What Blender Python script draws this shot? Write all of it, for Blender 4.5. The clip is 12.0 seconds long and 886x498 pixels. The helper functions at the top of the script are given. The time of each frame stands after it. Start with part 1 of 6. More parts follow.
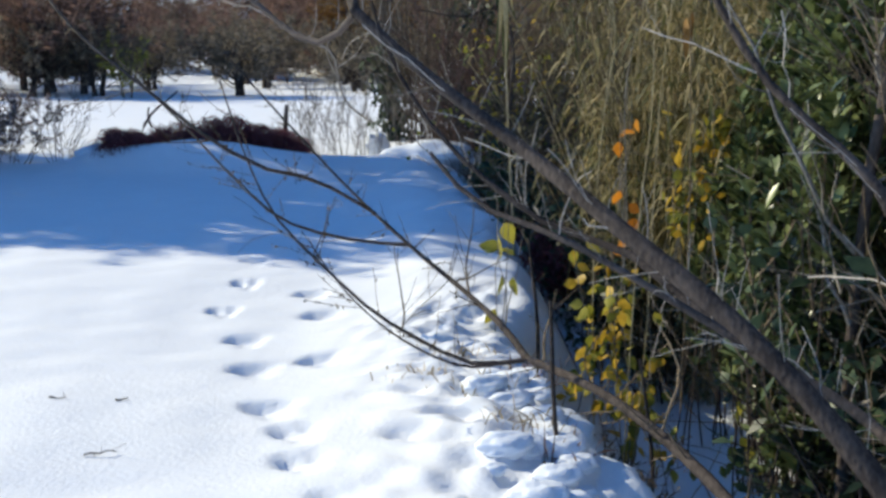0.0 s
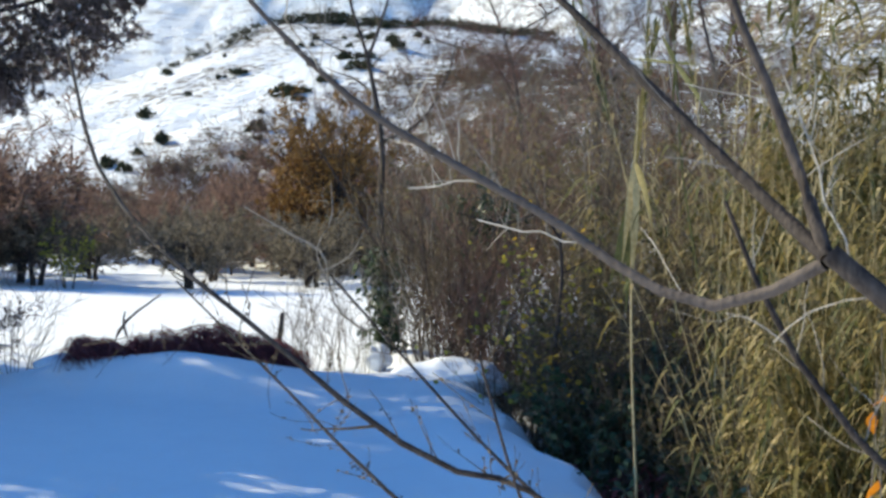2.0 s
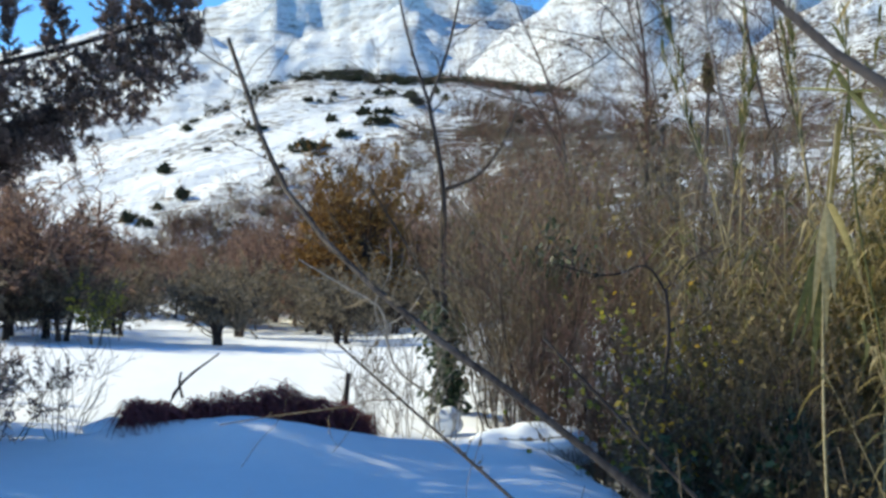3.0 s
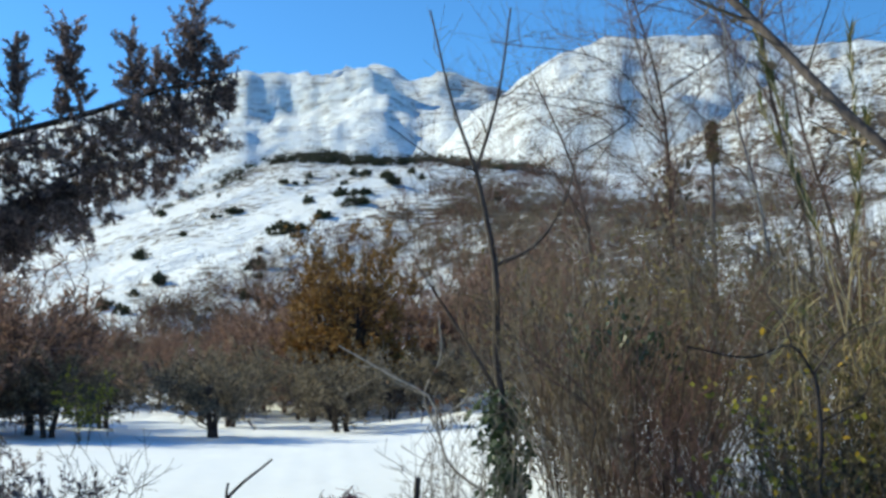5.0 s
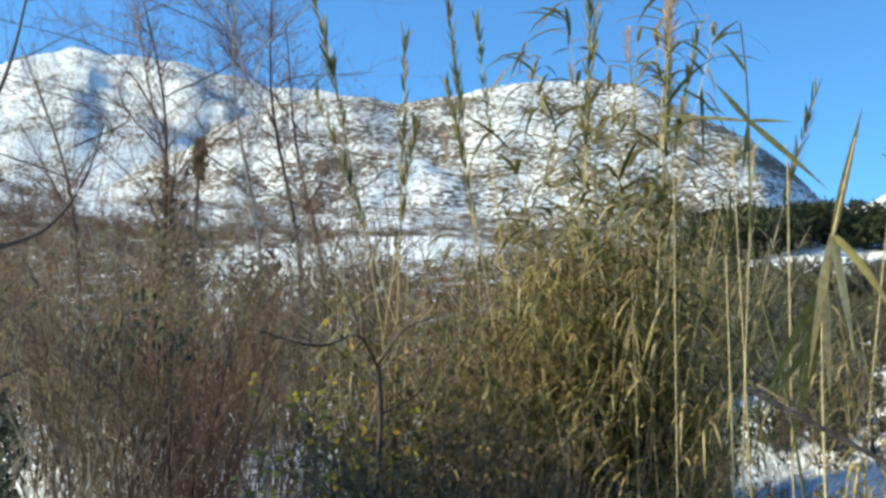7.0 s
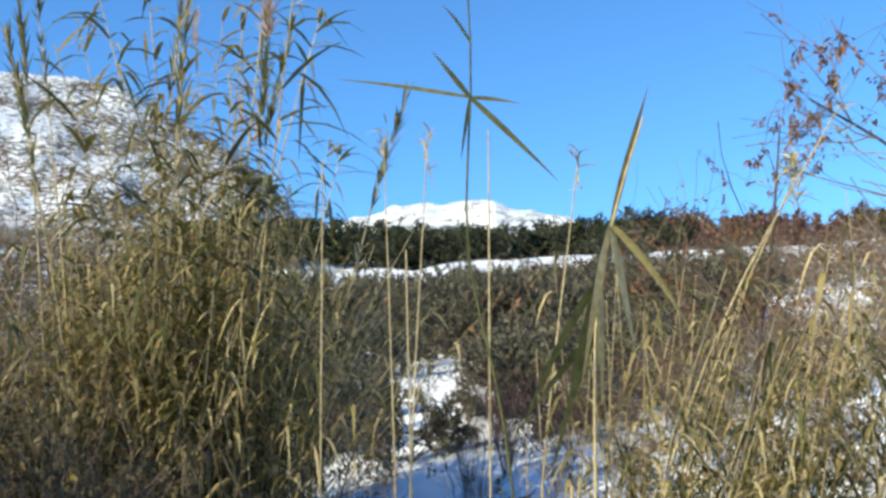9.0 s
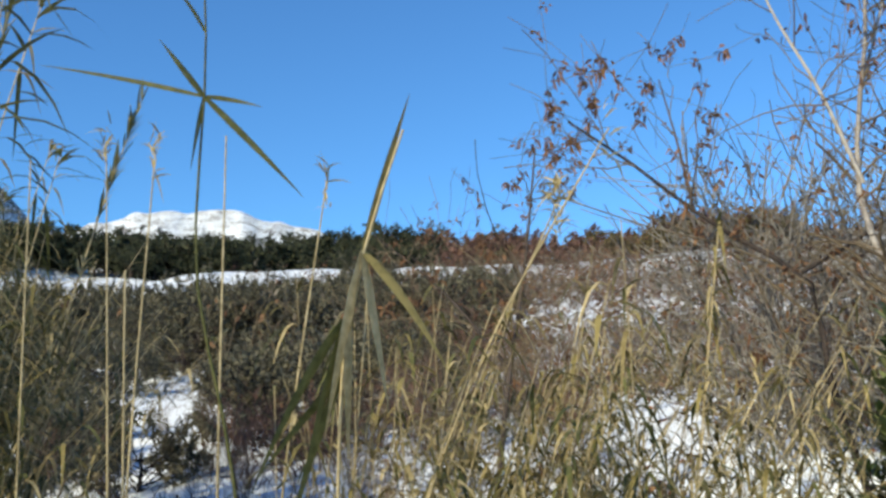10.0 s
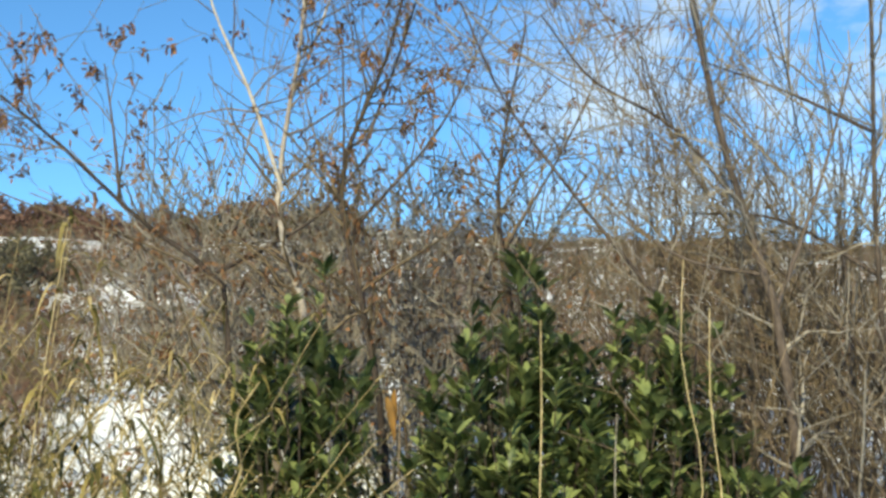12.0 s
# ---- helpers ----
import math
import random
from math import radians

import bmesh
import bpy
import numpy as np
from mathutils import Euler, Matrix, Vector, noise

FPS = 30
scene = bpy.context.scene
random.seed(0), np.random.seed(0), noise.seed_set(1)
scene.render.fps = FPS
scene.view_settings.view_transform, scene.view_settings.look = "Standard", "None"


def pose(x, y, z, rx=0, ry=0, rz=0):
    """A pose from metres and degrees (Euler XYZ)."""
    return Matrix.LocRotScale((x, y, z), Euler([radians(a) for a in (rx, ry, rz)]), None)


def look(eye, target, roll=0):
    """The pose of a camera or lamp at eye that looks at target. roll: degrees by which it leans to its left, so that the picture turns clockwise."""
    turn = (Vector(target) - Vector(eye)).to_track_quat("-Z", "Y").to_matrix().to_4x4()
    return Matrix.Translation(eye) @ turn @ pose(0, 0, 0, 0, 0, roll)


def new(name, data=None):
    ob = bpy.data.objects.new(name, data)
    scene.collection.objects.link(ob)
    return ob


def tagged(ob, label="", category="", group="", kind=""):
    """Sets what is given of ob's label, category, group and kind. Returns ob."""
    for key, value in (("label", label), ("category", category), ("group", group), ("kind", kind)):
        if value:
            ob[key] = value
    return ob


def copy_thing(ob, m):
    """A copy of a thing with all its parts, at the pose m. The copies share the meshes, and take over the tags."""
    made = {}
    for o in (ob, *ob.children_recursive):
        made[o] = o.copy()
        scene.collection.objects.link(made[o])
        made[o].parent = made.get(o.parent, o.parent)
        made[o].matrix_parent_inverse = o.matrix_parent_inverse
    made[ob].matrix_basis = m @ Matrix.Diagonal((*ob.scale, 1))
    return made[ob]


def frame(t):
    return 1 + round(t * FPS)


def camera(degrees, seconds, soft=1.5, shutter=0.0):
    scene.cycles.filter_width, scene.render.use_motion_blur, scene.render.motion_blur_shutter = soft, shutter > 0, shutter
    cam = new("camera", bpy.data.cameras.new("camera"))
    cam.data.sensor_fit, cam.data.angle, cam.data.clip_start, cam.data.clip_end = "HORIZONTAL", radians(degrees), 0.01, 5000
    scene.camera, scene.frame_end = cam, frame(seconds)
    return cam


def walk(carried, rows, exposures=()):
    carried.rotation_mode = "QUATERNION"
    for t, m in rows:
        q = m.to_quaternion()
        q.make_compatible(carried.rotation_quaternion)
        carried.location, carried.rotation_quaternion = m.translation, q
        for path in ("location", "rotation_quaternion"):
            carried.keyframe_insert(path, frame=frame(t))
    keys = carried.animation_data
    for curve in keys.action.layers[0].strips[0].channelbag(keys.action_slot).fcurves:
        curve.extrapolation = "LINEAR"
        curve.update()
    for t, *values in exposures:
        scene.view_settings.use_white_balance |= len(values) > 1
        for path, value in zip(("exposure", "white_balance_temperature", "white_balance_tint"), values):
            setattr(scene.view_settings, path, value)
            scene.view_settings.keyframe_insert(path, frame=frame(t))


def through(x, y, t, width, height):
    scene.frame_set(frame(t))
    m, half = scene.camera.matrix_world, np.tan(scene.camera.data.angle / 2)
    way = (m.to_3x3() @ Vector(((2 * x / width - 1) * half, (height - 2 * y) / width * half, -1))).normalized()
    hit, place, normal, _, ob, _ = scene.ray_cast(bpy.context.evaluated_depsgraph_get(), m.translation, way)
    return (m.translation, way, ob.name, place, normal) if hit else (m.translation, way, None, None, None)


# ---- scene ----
cam = camera(45, 12.0, 3.0)
PATH = [
    (0, pose(0.001, 0.001, 1.598, 79.82, 0, -0.00) @ pose(0, 0, 0, 0, 0, 0.16)),
    (0.5, pose(-0.278, 0.458, 1.653, 80.14, 0, -0.64) @ pose(0, 0, 0, 0, 0, 1.23)),
    (1, pose(-0.556, 0.914, 1.708, 83.08, 0, -1.85) @ pose(0, 0, 0, 0, 0, 2.73)),
    (1.5, pose(-0.861, 1.403, 1.743, 87.44, 0, -2.97) @ pose(0, 0, 0, 0, 0, 1.96)),
    (2, pose(-1.217, 2.001, 1.748, 90.18, 0, -3.75) @ pose(0, 0, 0, 0, 0, 1.80)),
    (2.5, pose(-1.599, 2.631, 1.735, 92.45, 0, -2.22) @ pose(0, 0, 0, 0, 0, 3.07)),
    (3, pose(-1.967, 3.101, 1.718, 93.14, 0, -2.92) @ pose(0, 0, 0, 0, 0, 1.88)),
    (5, pose(-3.040, 4.800, 1.820, 97.42, 0, -4.30) @ pose(0, 0, 0, 0, 0, 0.37)),
    (5.5, pose(-3.170, 5.150, 1.760, 97.98, 0, -11.38) @ pose(0, 0, 0, 0, 0, -2.36)),
    (6, pose(-3.330, 5.430, 1.690, 97.74, 0, -18.16) @ pose(0, 0, 0, 0, 0, -1.46)),
    (6.5, pose(-3.500, 5.620, 1.590, 99.00, 0, -23.89) @ pose(0, 0, 0, 0, 0, 0.70)),
    (7, pose(-3.680, 5.880, 1.510, 99.12, 0, -33.17) @ pose(0, 0, 0, 0, 0, 0.61)),
    (8.8, pose(-3.650, 7.350, 1.545, 99.30, 0, -57.00) @ pose(0, 0, 0, 0, 0, -1.20)),
    (9, pose(-3.620, 7.476, 1.564, 99.57, 0, -60.92) @ pose(0, 0, 0, 0, 0, -1.17)),
    (9.5, pose(-3.372, 7.659, 1.635, 99.63, 0, -67.74) @ pose(0, 0, 0, 0, 0, 0.65)),
    (10, pose(-3.026, 7.706, 1.729, 99.90, 0, -74.57) @ pose(0, 0, 0, 0, 0, -1.95)),
    (10.5, pose(-2.789, 7.639, 1.795, 99.76, 0, -85.88) @ pose(0, 0, 0, 0, 0, -3.82)),
    (11, pose(-2.763, 7.430, 1.808, 101.91, 0, -94.97) @ pose(0, 0, 0, 0, 0, -3.39)),
    (11.5, pose(-2.846, 7.108, 1.794, 99.61, 0, -98.77) @ pose(0, 0, 0, 0, 0, -0.85)),
    (12, pose(-2.929, 6.800, 1.770, 98.60, 0, -97.30) @ pose(0, 0, 0, 0, 0, -0.80)),
]
walk(cam, PATH, [(0, 0.0, 6950, 4), (0.5, -0.1, 6950, 4), (1, 0.02, 6900, 4), (1.5, 0.48, 7300, 2), (2, 0.4, 7300, 2), (3, 0.32, 7200, -1), (5, 0.12, 7000, -5), (5.5, 0.0, 7000, -3), (6, 0.45, 7300, -6), (7, 0.55, 7500, -4), (9, 0.48, 7200, 2), (9.5, 0.28, 7200, 4), (10.5, -0.02, 7200, 0), (11.0, 0.02, 7000, 3), (11.5, 0.02, 7500, 4), (12, 0.38, 8200, -4)])

# ---- light: clear winter sun low over the left, open blue sky ----
SUN_AZ, SUN_EL = -62.0, 31.0
sun_way = Vector((math.sin(radians(SUN_AZ)) * math.cos(radians(SUN_EL)), math.cos(radians(SUN_AZ)) * math.cos(radians(SUN_EL)), math.sin(radians(SUN_EL))))
sun = new("sun", bpy.data.lights.new("sun", "SUN"))
sun.data.energy, sun.data.angle, sun.data.color = 5.2, radians(0.53), (1.0, 0.92, 0.75)
sun.matrix_world = look(sun_way * 50, (0, 0, 0))

world = bpy.data.worlds.new("winter_sky")
scene.world = world
world.use_nodes = True
wn, wl = world.node_tree.nodes, world.node_tree.links
wn.clear()
w_out, w_bg, w_sky = wn.new("ShaderNodeOutputWorld"), wn.new("ShaderNodeBackground"), wn.new("ShaderNodeTexSky")
w_sky.sky_type, w_sky.sun_disc = "NISHITA", False
w_sky.sun_elevation, w_sky.sun_rotation = radians(SUN_EL), radians(SUN_AZ)
w_sky.air_density, w_sky.dust_density, w_sky.ozone_density, w_sky.altitude = 1.0, 0.1, 1.0, 800
w_bg.inputs["Strength"].default_value = 0.118
# thin wisps of cloud over the eastern hills
w_tc, w_map, w_noise, w_ramp = wn.new("ShaderNodeTexCoord"), wn.new("ShaderNodeMapping"), wn.new("ShaderNodeTexNoise"), wn.new("ShaderNodeValToRGB")
w_map.inputs["Scale"].default_value = (2.2, 2.2, 5.0)
w_noise.inputs["Scale"].default_value, w_noise.inputs["Detail"].default_value, w_noise.inputs["Roughness"].default_value = 2.4, 7.0, 0.62
w_ramp.color_ramp.elements[0].position, w_ramp.color_ramp.elements[1].position = 0.42, 0.72
w_dot = wn.new("ShaderNodeVectorMath")
w_dot.operation = "DOT_PRODUCT"
w_dot.inputs[1].default_value = (math.sin(radians(124)) * 0.97, math.cos(radians(124)) * 0.97, 0.24)
w_rng = wn.new("ShaderNodeMapRange")
w_rng.inputs["From Min"].default_value, w_rng.inputs["From Max"].default_value = 0.90, 0.985
w_mul, w_mix = wn.new("ShaderNodeMath"), wn.new("ShaderNodeMix")
w_mul.operation = "MULTIPLY"
w_mix.data_type = "RGBA"
w_mix.inputs["B"].default_value = (7.0, 7.4, 8.0, 1)
wl.new(w_tc.outputs["Generated"], w_map.inputs["Vector"])
wl.new(w_map.outputs["Vector"], w_noise.inputs["Vector"])
wl.new(w_noise.outputs["Fac"], w_ramp.inputs["Fac"])
wl.new(w_tc.outputs["Generated"], w_dot.inputs[0])
wl.new(w_dot.outputs["Value"], w_rng.inputs["Value"])
wl.new(w_ramp.outputs["Color"], w_mul.inputs[0])
wl.new(w_rng.outputs["Result"], w_mul.inputs[1])
wl.new(w_mul.outputs["Value"], w_mix.inputs["Factor"])
w_deep = wn.new("ShaderNodeMix")
w_deep.data_type, w_deep.blend_type = "RGBA", "MULTIPLY"
w_deep.inputs["Factor"].default_value, w_deep.inputs["B"].default_value = 1.0, (0.49, 1.02, 1.68, 1)
wl.new(w_sky.outputs["Color"], w_deep.inputs["A"])
wl.new(w_deep.outputs["Result"], w_mix.inputs["A"])
wl.new(w_mix.outputs["Result"], w_bg.inputs["Color"])
wl.new(w_bg.outputs["Background"], w_out.inputs["Surface"])


# ---- materials ----
def material(name, dark, light, rough=0.85, scale=6.0, fine=60.0, bump=0.3, through=0.0, spread=0.25, island=False, stretch=(1, 1, 1), spec=0.3):
    """Two colours mixed by coarse and fine noise, varied from piece to piece, with fine relief; through: share of light let through a leaf."""
    m = bpy.data.materials.new(name)
    m.use_nodes = True
    n, l = m.node_tree.nodes, m.node_tree.links
    bsdf, out = n["Principled BSDF"], n["Material Output"]
    tc, mp = n.new("ShaderNodeTexCoord"), n.new("ShaderNodeMapping")
    mp.inputs["Scale"].default_value = stretch
    l.new(tc.outputs["Object"], mp.inputs["Vector"])
    a, b = n.new("ShaderNodeTexNoise"), n.new("ShaderNodeTexNoise")
    a.inputs["Scale"].default_value, a.inputs["Detail"].default_value = scale, 4
    b.inputs["Scale"].default_value, b.inputs["Detail"].default_value = fine, 3
    for q in (a, b):
        l.new(mp.outputs["Vector"], q.inputs["Vector"])
    add = n.new("ShaderNodeMath")
    add.operation = "ADD"
    l.new(a.outputs["Fac"], add.inputs[0])
    l.new(b.outputs["Fac"], add.inputs[1])
    info = n.new("ShaderNodeNewGeometry") if island else n.new("ShaderNodeObjectInfo")
    rnd = n.new("ShaderNodeMapRange")
    rnd.inputs["To Min"].default_value, rnd.inputs["To Max"].default_value = -spread, spread
    l.new(info.outputs["Random Per Island" if island else "Random"], rnd.inputs["Value"])
    add2 = n.new("ShaderNodeMath")
    add2.operation = "ADD"
    l.new(add.outputs[0], add2.inputs[0])
    l.new(rnd.outputs["Result"], add2.inputs[1])
    ramp = n.new("ShaderNodeMapRange")
    ramp.inputs["From Min"].default_value, ramp.inputs["From Max"].default_value = 0.72, 1.28
    l.new(add2.outputs[0], ramp.inputs["Value"])
    mix = n.new("ShaderNodeMix")
    mix.data_type = "RGBA"
    mix.inputs["A"].default_value, mix.inputs["B"].default_value = (*dark, 1), (*light, 1)
    l.new(ramp.outputs["Result"], mix.inputs["Factor"])
    l.new(mix.outputs["Result"], bsdf.inputs["Base Color"])
    bsdf.inputs["Roughness"].default_value = rough
    bsdf.inputs["Specular IOR Level"].default_value = spec
    if bump:
        bp = n.new("ShaderNodeBump")
        bp.inputs["Strength"].default_value, bp.inputs["Distance"].default_value = bump, 0.01
        l.new(b.outputs["Fac"], bp.inputs["Height"])
        l.new(bp.outputs["Normal"], bsdf.inputs["Normal"])
    if through:
        tr, sh = n.new("ShaderNodeBsdfTranslucent"), n.new("ShaderNodeMixShader")
        sh.inputs["Fac"].default_value = through
        l.new(mix.outputs["Result"], tr.inputs["Color"])
        l.new(bsdf.outputs[0], sh.inputs[1])
        l.new(tr.outputs[0], sh.inputs[2])
        l.new(sh.outputs[0], out.inputs["Surface"])
    return m


BARK = material("grey_brown_bark", (0.03, 0.022, 0.019), (0.115, 0.09, 0.076), 0.85, 9, 70, 0.6, stretch=(1, 1, 0.4))
BARK_PALE = material("pale_grey_bark", (0.22, 0.19, 0.17), (0.46, 0.42, 0.37), 0.8, 8, 60, 0.5)
BARK_DARK = material("dark_bark", (0.025, 0.019, 0.017), (0.09, 0.068, 0.058), 0.9, 7, 50, 0.6)
TWIG = material("brown_twigs", (0.072, 0.053, 0.034), (0.225, 0.17, 0.11), 0.85, 3, 40, 0.0, island=True)
TWIG_PALE = material("pale_twigs", (0.12, 0.106, 0.09), (0.32, 0.29, 0.25), 0.8, 3, 40, 0.0, island=True)
# brighter copy of the pale twigs: the sun they catch is put into the colour
TWIG_LIT = material("sunlit_pale_twigs", (0.24, 0.215, 0.185), (0.56, 0.51, 0.45), 0.8, 3, 40, 0.0, island=True)
TWIG_RED = material("reddish_twigs", (0.08, 0.042, 0.034), (0.23, 0.13, 0.10), 0.85, 3, 40, 0.0, island=True)
CANE = material("dry_reed_cane", (0.22, 0.17, 0.08), (0.56, 0.45, 0.25), 0.55, 3, 30, 0.2, island=True)
REED_LEAF = material("olive_reed_leaf", (0.09, 0.078, 0.024), (0.34, 0.27, 0.10), 0.6, 2, 30, 0.0, 0.3, 0.4, True)
REED_DRY = material("straw_reed_leaf", (0.26, 0.20, 0.08), (0.60, 0.48, 0.25), 0.65, 2, 30, 0.0, 0.3, 0.35, True)
REED_GREEN = material("green_reed_leaf", (0.055, 0.062, 0.02), (0.17, 0.165, 0.055), 0.55, 2, 30, 0.0, 0.25, 0.35, True)
PLUME = material("buff_reed_plume", (0.34, 0.23, 0.17), (0.62, 0.47, 0.37), 0.9, 5, 50, 0.0, 0.3, 0.3, True)
LAUREL = material("dark_glossy_laurel_leaf", (0.035, 0.058, 0.02), (0.22, 0.26, 0.10), 0.33, 3, 30, 0.0, 0.2, 0.45, True, spec=0.5)
IVY = material("dark_ivy_leaf", (0.016, 0.032, 0.016), (0.08, 0.115, 0.055), 0.42, 3, 30, 0.0, 0.1, 0.4, True, spec=0.25)
OLIVE = material("grey_green_olive_leaf", (0.105, 0.09, 0.064), (0.285, 0.235, 0.17), 0.6, 1, 20, 0.0, 0.45, 0.4, True)
BROOM = material("olive_green_broom", (0.075, 0.07, 0.045), (0.24, 0.215, 0.14), 0.7, 1, 20, 0.0, 0.35, 0.4, True)
MAQUIS = material("dark_scrub_leaf", (0.018, 0.024, 0.012), (0.07, 0.075, 0.035), 0.7, 1, 20, 0.0, 0.1, 0.4, True)
PINE = material("dull_conifer_foliage", (0.115, 0.088, 0.086), (0.32, 0.25, 0.235), 0.7, 1, 20, 0.0, 0.45, 0.4, True)
BROWN_CROWN = material("reddish_brown_bare_crown", (0.15, 0.088, 0.07), (0.38, 0.24, 0.18), 0.8, 1, 20, 0.0, 0.45, 0.4, True)
OLIVE_BROWN = material("olive_brown_small_leaf", (0.062, 0.05, 0.024), (0.21, 0.165, 0.075), 0.65, 2, 30, 0.0, 0.25, 0.4, True)
RUSSET = material("russet_dead_leaf", (0.09, 0.046, 0.028), (0.29, 0.15, 0.075), 0.7, 2, 30, 0.0, 0.25, 0.4, True)
OCHRE = material("ochre_autumn_leaf", (0.15, 0.078, 0.022), (0.36, 0.19, 0.052), 0.7, 1, 20, 0.0, 0.2, 0.4, True)
YELLOW = material("yellow_autumn_leaf", (0.42, 0.27, 0.03), (0.78, 0.52, 0.07), 0.5, 3, 30, 0.0, 0.4, 0.4, True)
LIME = material("yellow_green_leaf", (0.16, 0.17, 0.025), (0.46, 0.40, 0.06), 0.5, 3, 30, 0.0, 0.35, 0.4, True)
ORANGE = material("orange_autumn_leaf", (0.60, 0.20, 0.02), (0.86, 0.36, 0.04), 0.5, 4, 40, 0.0, 0.45, 0.3, True)
BRACKEN = material("dark_red_brown_bracken", (0.11, 0.03, 0.036), (0.27, 0.085, 0.088), 1.0, 4, 60, 0.0, 0.2, 0.35, True)
DRY_GRASS = material("dry_buff_grass", (0.26, 0.19, 0.10), (0.56, 0.44, 0.27), 0.8, 3, 30, 0.0, 0.2, 0.3, True)
SNOW_LUMP = material("fresh_snow_lump", (0.76, 0.81, 0.89), (0.85, 0.89, 0.94), 0.6, 3, 40, 0.35)


def ground_material():
    m = bpy.data.materials.new("snow_over_scrub_and_rock")
    m.use_nodes = True
    n, l = m.node_tree.nodes, m.node_tree.links
    bsdf = n["Principled BSDF"]
    tc, at = n.new("ShaderNodeTexCoord"), n.new("ShaderNodeAttribute")
    at.attribute_name = "cover"
    sep = n.new("ShaderNodeSeparateColor")
    l.new(at.outputs["Color"], sep.inputs["Color"])
    mp = n.new("ShaderNodeMapping")
    mp.inputs["Scale"].default_value = (1, 1, 3.2)
    l.new(tc.outputs["Object"], mp.inputs["Vector"])

    level = n.new("ShaderNodeMapping")
    l.new(tc.outputs["Object"], level.inputs["Vector"])

    def noise_node(scale, detail=6, rough=0.6, banded=True):
        q = n.new("ShaderNodeTexNoise")
        q.inputs["Scale"].default_value, q.inputs["Detail"].default_value, q.inputs["Roughness"].default_value = scale, detail, rough
        l.new((mp if banded else level).outputs["Vector"], q.inputs["Vector"])
        return q

    def maths(op, a, b):
        q = n.new("ShaderNodeMath")
        q.operation = op
        for i, v in enumerate((a, b)):
            if isinstance(v, (int, float)):
                q.inputs[i].default_value = v
            else:
                l.new(v, q.inputs[i])
        return q.outputs[0]

    far, mid, near, craggy = noise_node(0.028, 6, 0.6), noise_node(0.42, 7, 0.7), noise_node(2.2, 5), noise_node(0.03, 8, 0.62, False)
    # scrub and rock poke through the snow where the cover value is high
    blend = n.new("ShaderNodeMix")
    l.new(sep.outputs["Green"], blend.inputs["Factor"])
    l.new(near.outputs["Fac"], blend.inputs["A"])
    l.new(maths("ADD", maths("MULTIPLY", far.outputs["Fac"], 0.34), maths("MULTIPLY", mid.outputs["Fac"], 0.66)), blend.inputs["B"])
    poke = maths("ADD", blend.outputs["Result"], maths("MULTIPLY", maths("SUBTRACT", sep.outputs["Red"], 0.5), 0.5))
    edge = n.new("ShaderNodeMapRange")
    edge.interpolation_type = "SMOOTHSTEP"
    edge.inputs["From Min"].default_value, edge.inputs["From Max"].default_value = 0.50, 0.55
    l.new(poke, edge.inputs["Value"])
    earth = n.new("ShaderNodeMix")
    earth.data_type = "RGBA"
    earth.inputs["A"].default_value, earth.inputs["B"].default_value = (0.05, 0.036, 0.022, 1), (0.19, 0.145, 0.105, 1)
    l.new(mid.outputs["Fac"], earth.inputs["Factor"])
    snow = n.new("ShaderNodeMix")
    snow.data_type = "RGBA"
    snow.inputs["A"].default_value, snow.inputs["B"].default_value = (0.80, 0.83, 0.87, 1), (0.89, 0.905, 0.93, 1)
    l.new(near.outputs["Fac"], snow.inputs["Factor"])
    mix = n.new("ShaderNodeMix")
    mix.data_type = "RGBA"
    l.new(edge.outputs["Result"], mix.inputs["Factor"])
    l.new(snow.outputs["Result"], mix.inputs["A"])
    l.new(earth.outputs["Result"], mix.inputs["B"])
    l.new(mix.outputs["Result"], bsdf.inputs["Base Color"])
    bsdf.inputs["Roughness"].default_value, bsdf.inputs["Specular IOR Level"].default_value = 0.7, 0.25
    grain, bp = noise_node(45, 4), n.new("ShaderNodeBump")
    bp.inputs["Strength"].default_value, bp.inputs["Distance"].default_value = 0.25, 0.02
    l.new(maths("ADD", grain.outputs["Fac"], maths("MULTIPLY", near.outputs["Fac"], 3.0)), bp.inputs["Height"])
    # gullies and ledges under the snow of the far slopes
    crag = n.new("ShaderNodeBump")
    crag.inputs["Distance"].default_value = 12.0
    l.new(maths("MULTIPLY", sep.outputs["Green"], 0.5), crag.inputs["Strength"])
    l.new(maths("ADD", maths("MULTIPLY", mid.outputs["Fac"], 0.5), maths("MULTIPLY", craggy.outputs["Fac"], 6.0)), crag.inputs["Height"])
    l.new(crag.outputs["Normal"], bp.inputs["Normal"])
    l.new(bp.outputs["Normal"], bsdf.inputs["Normal"])
    return m


SNOW = ground_material()


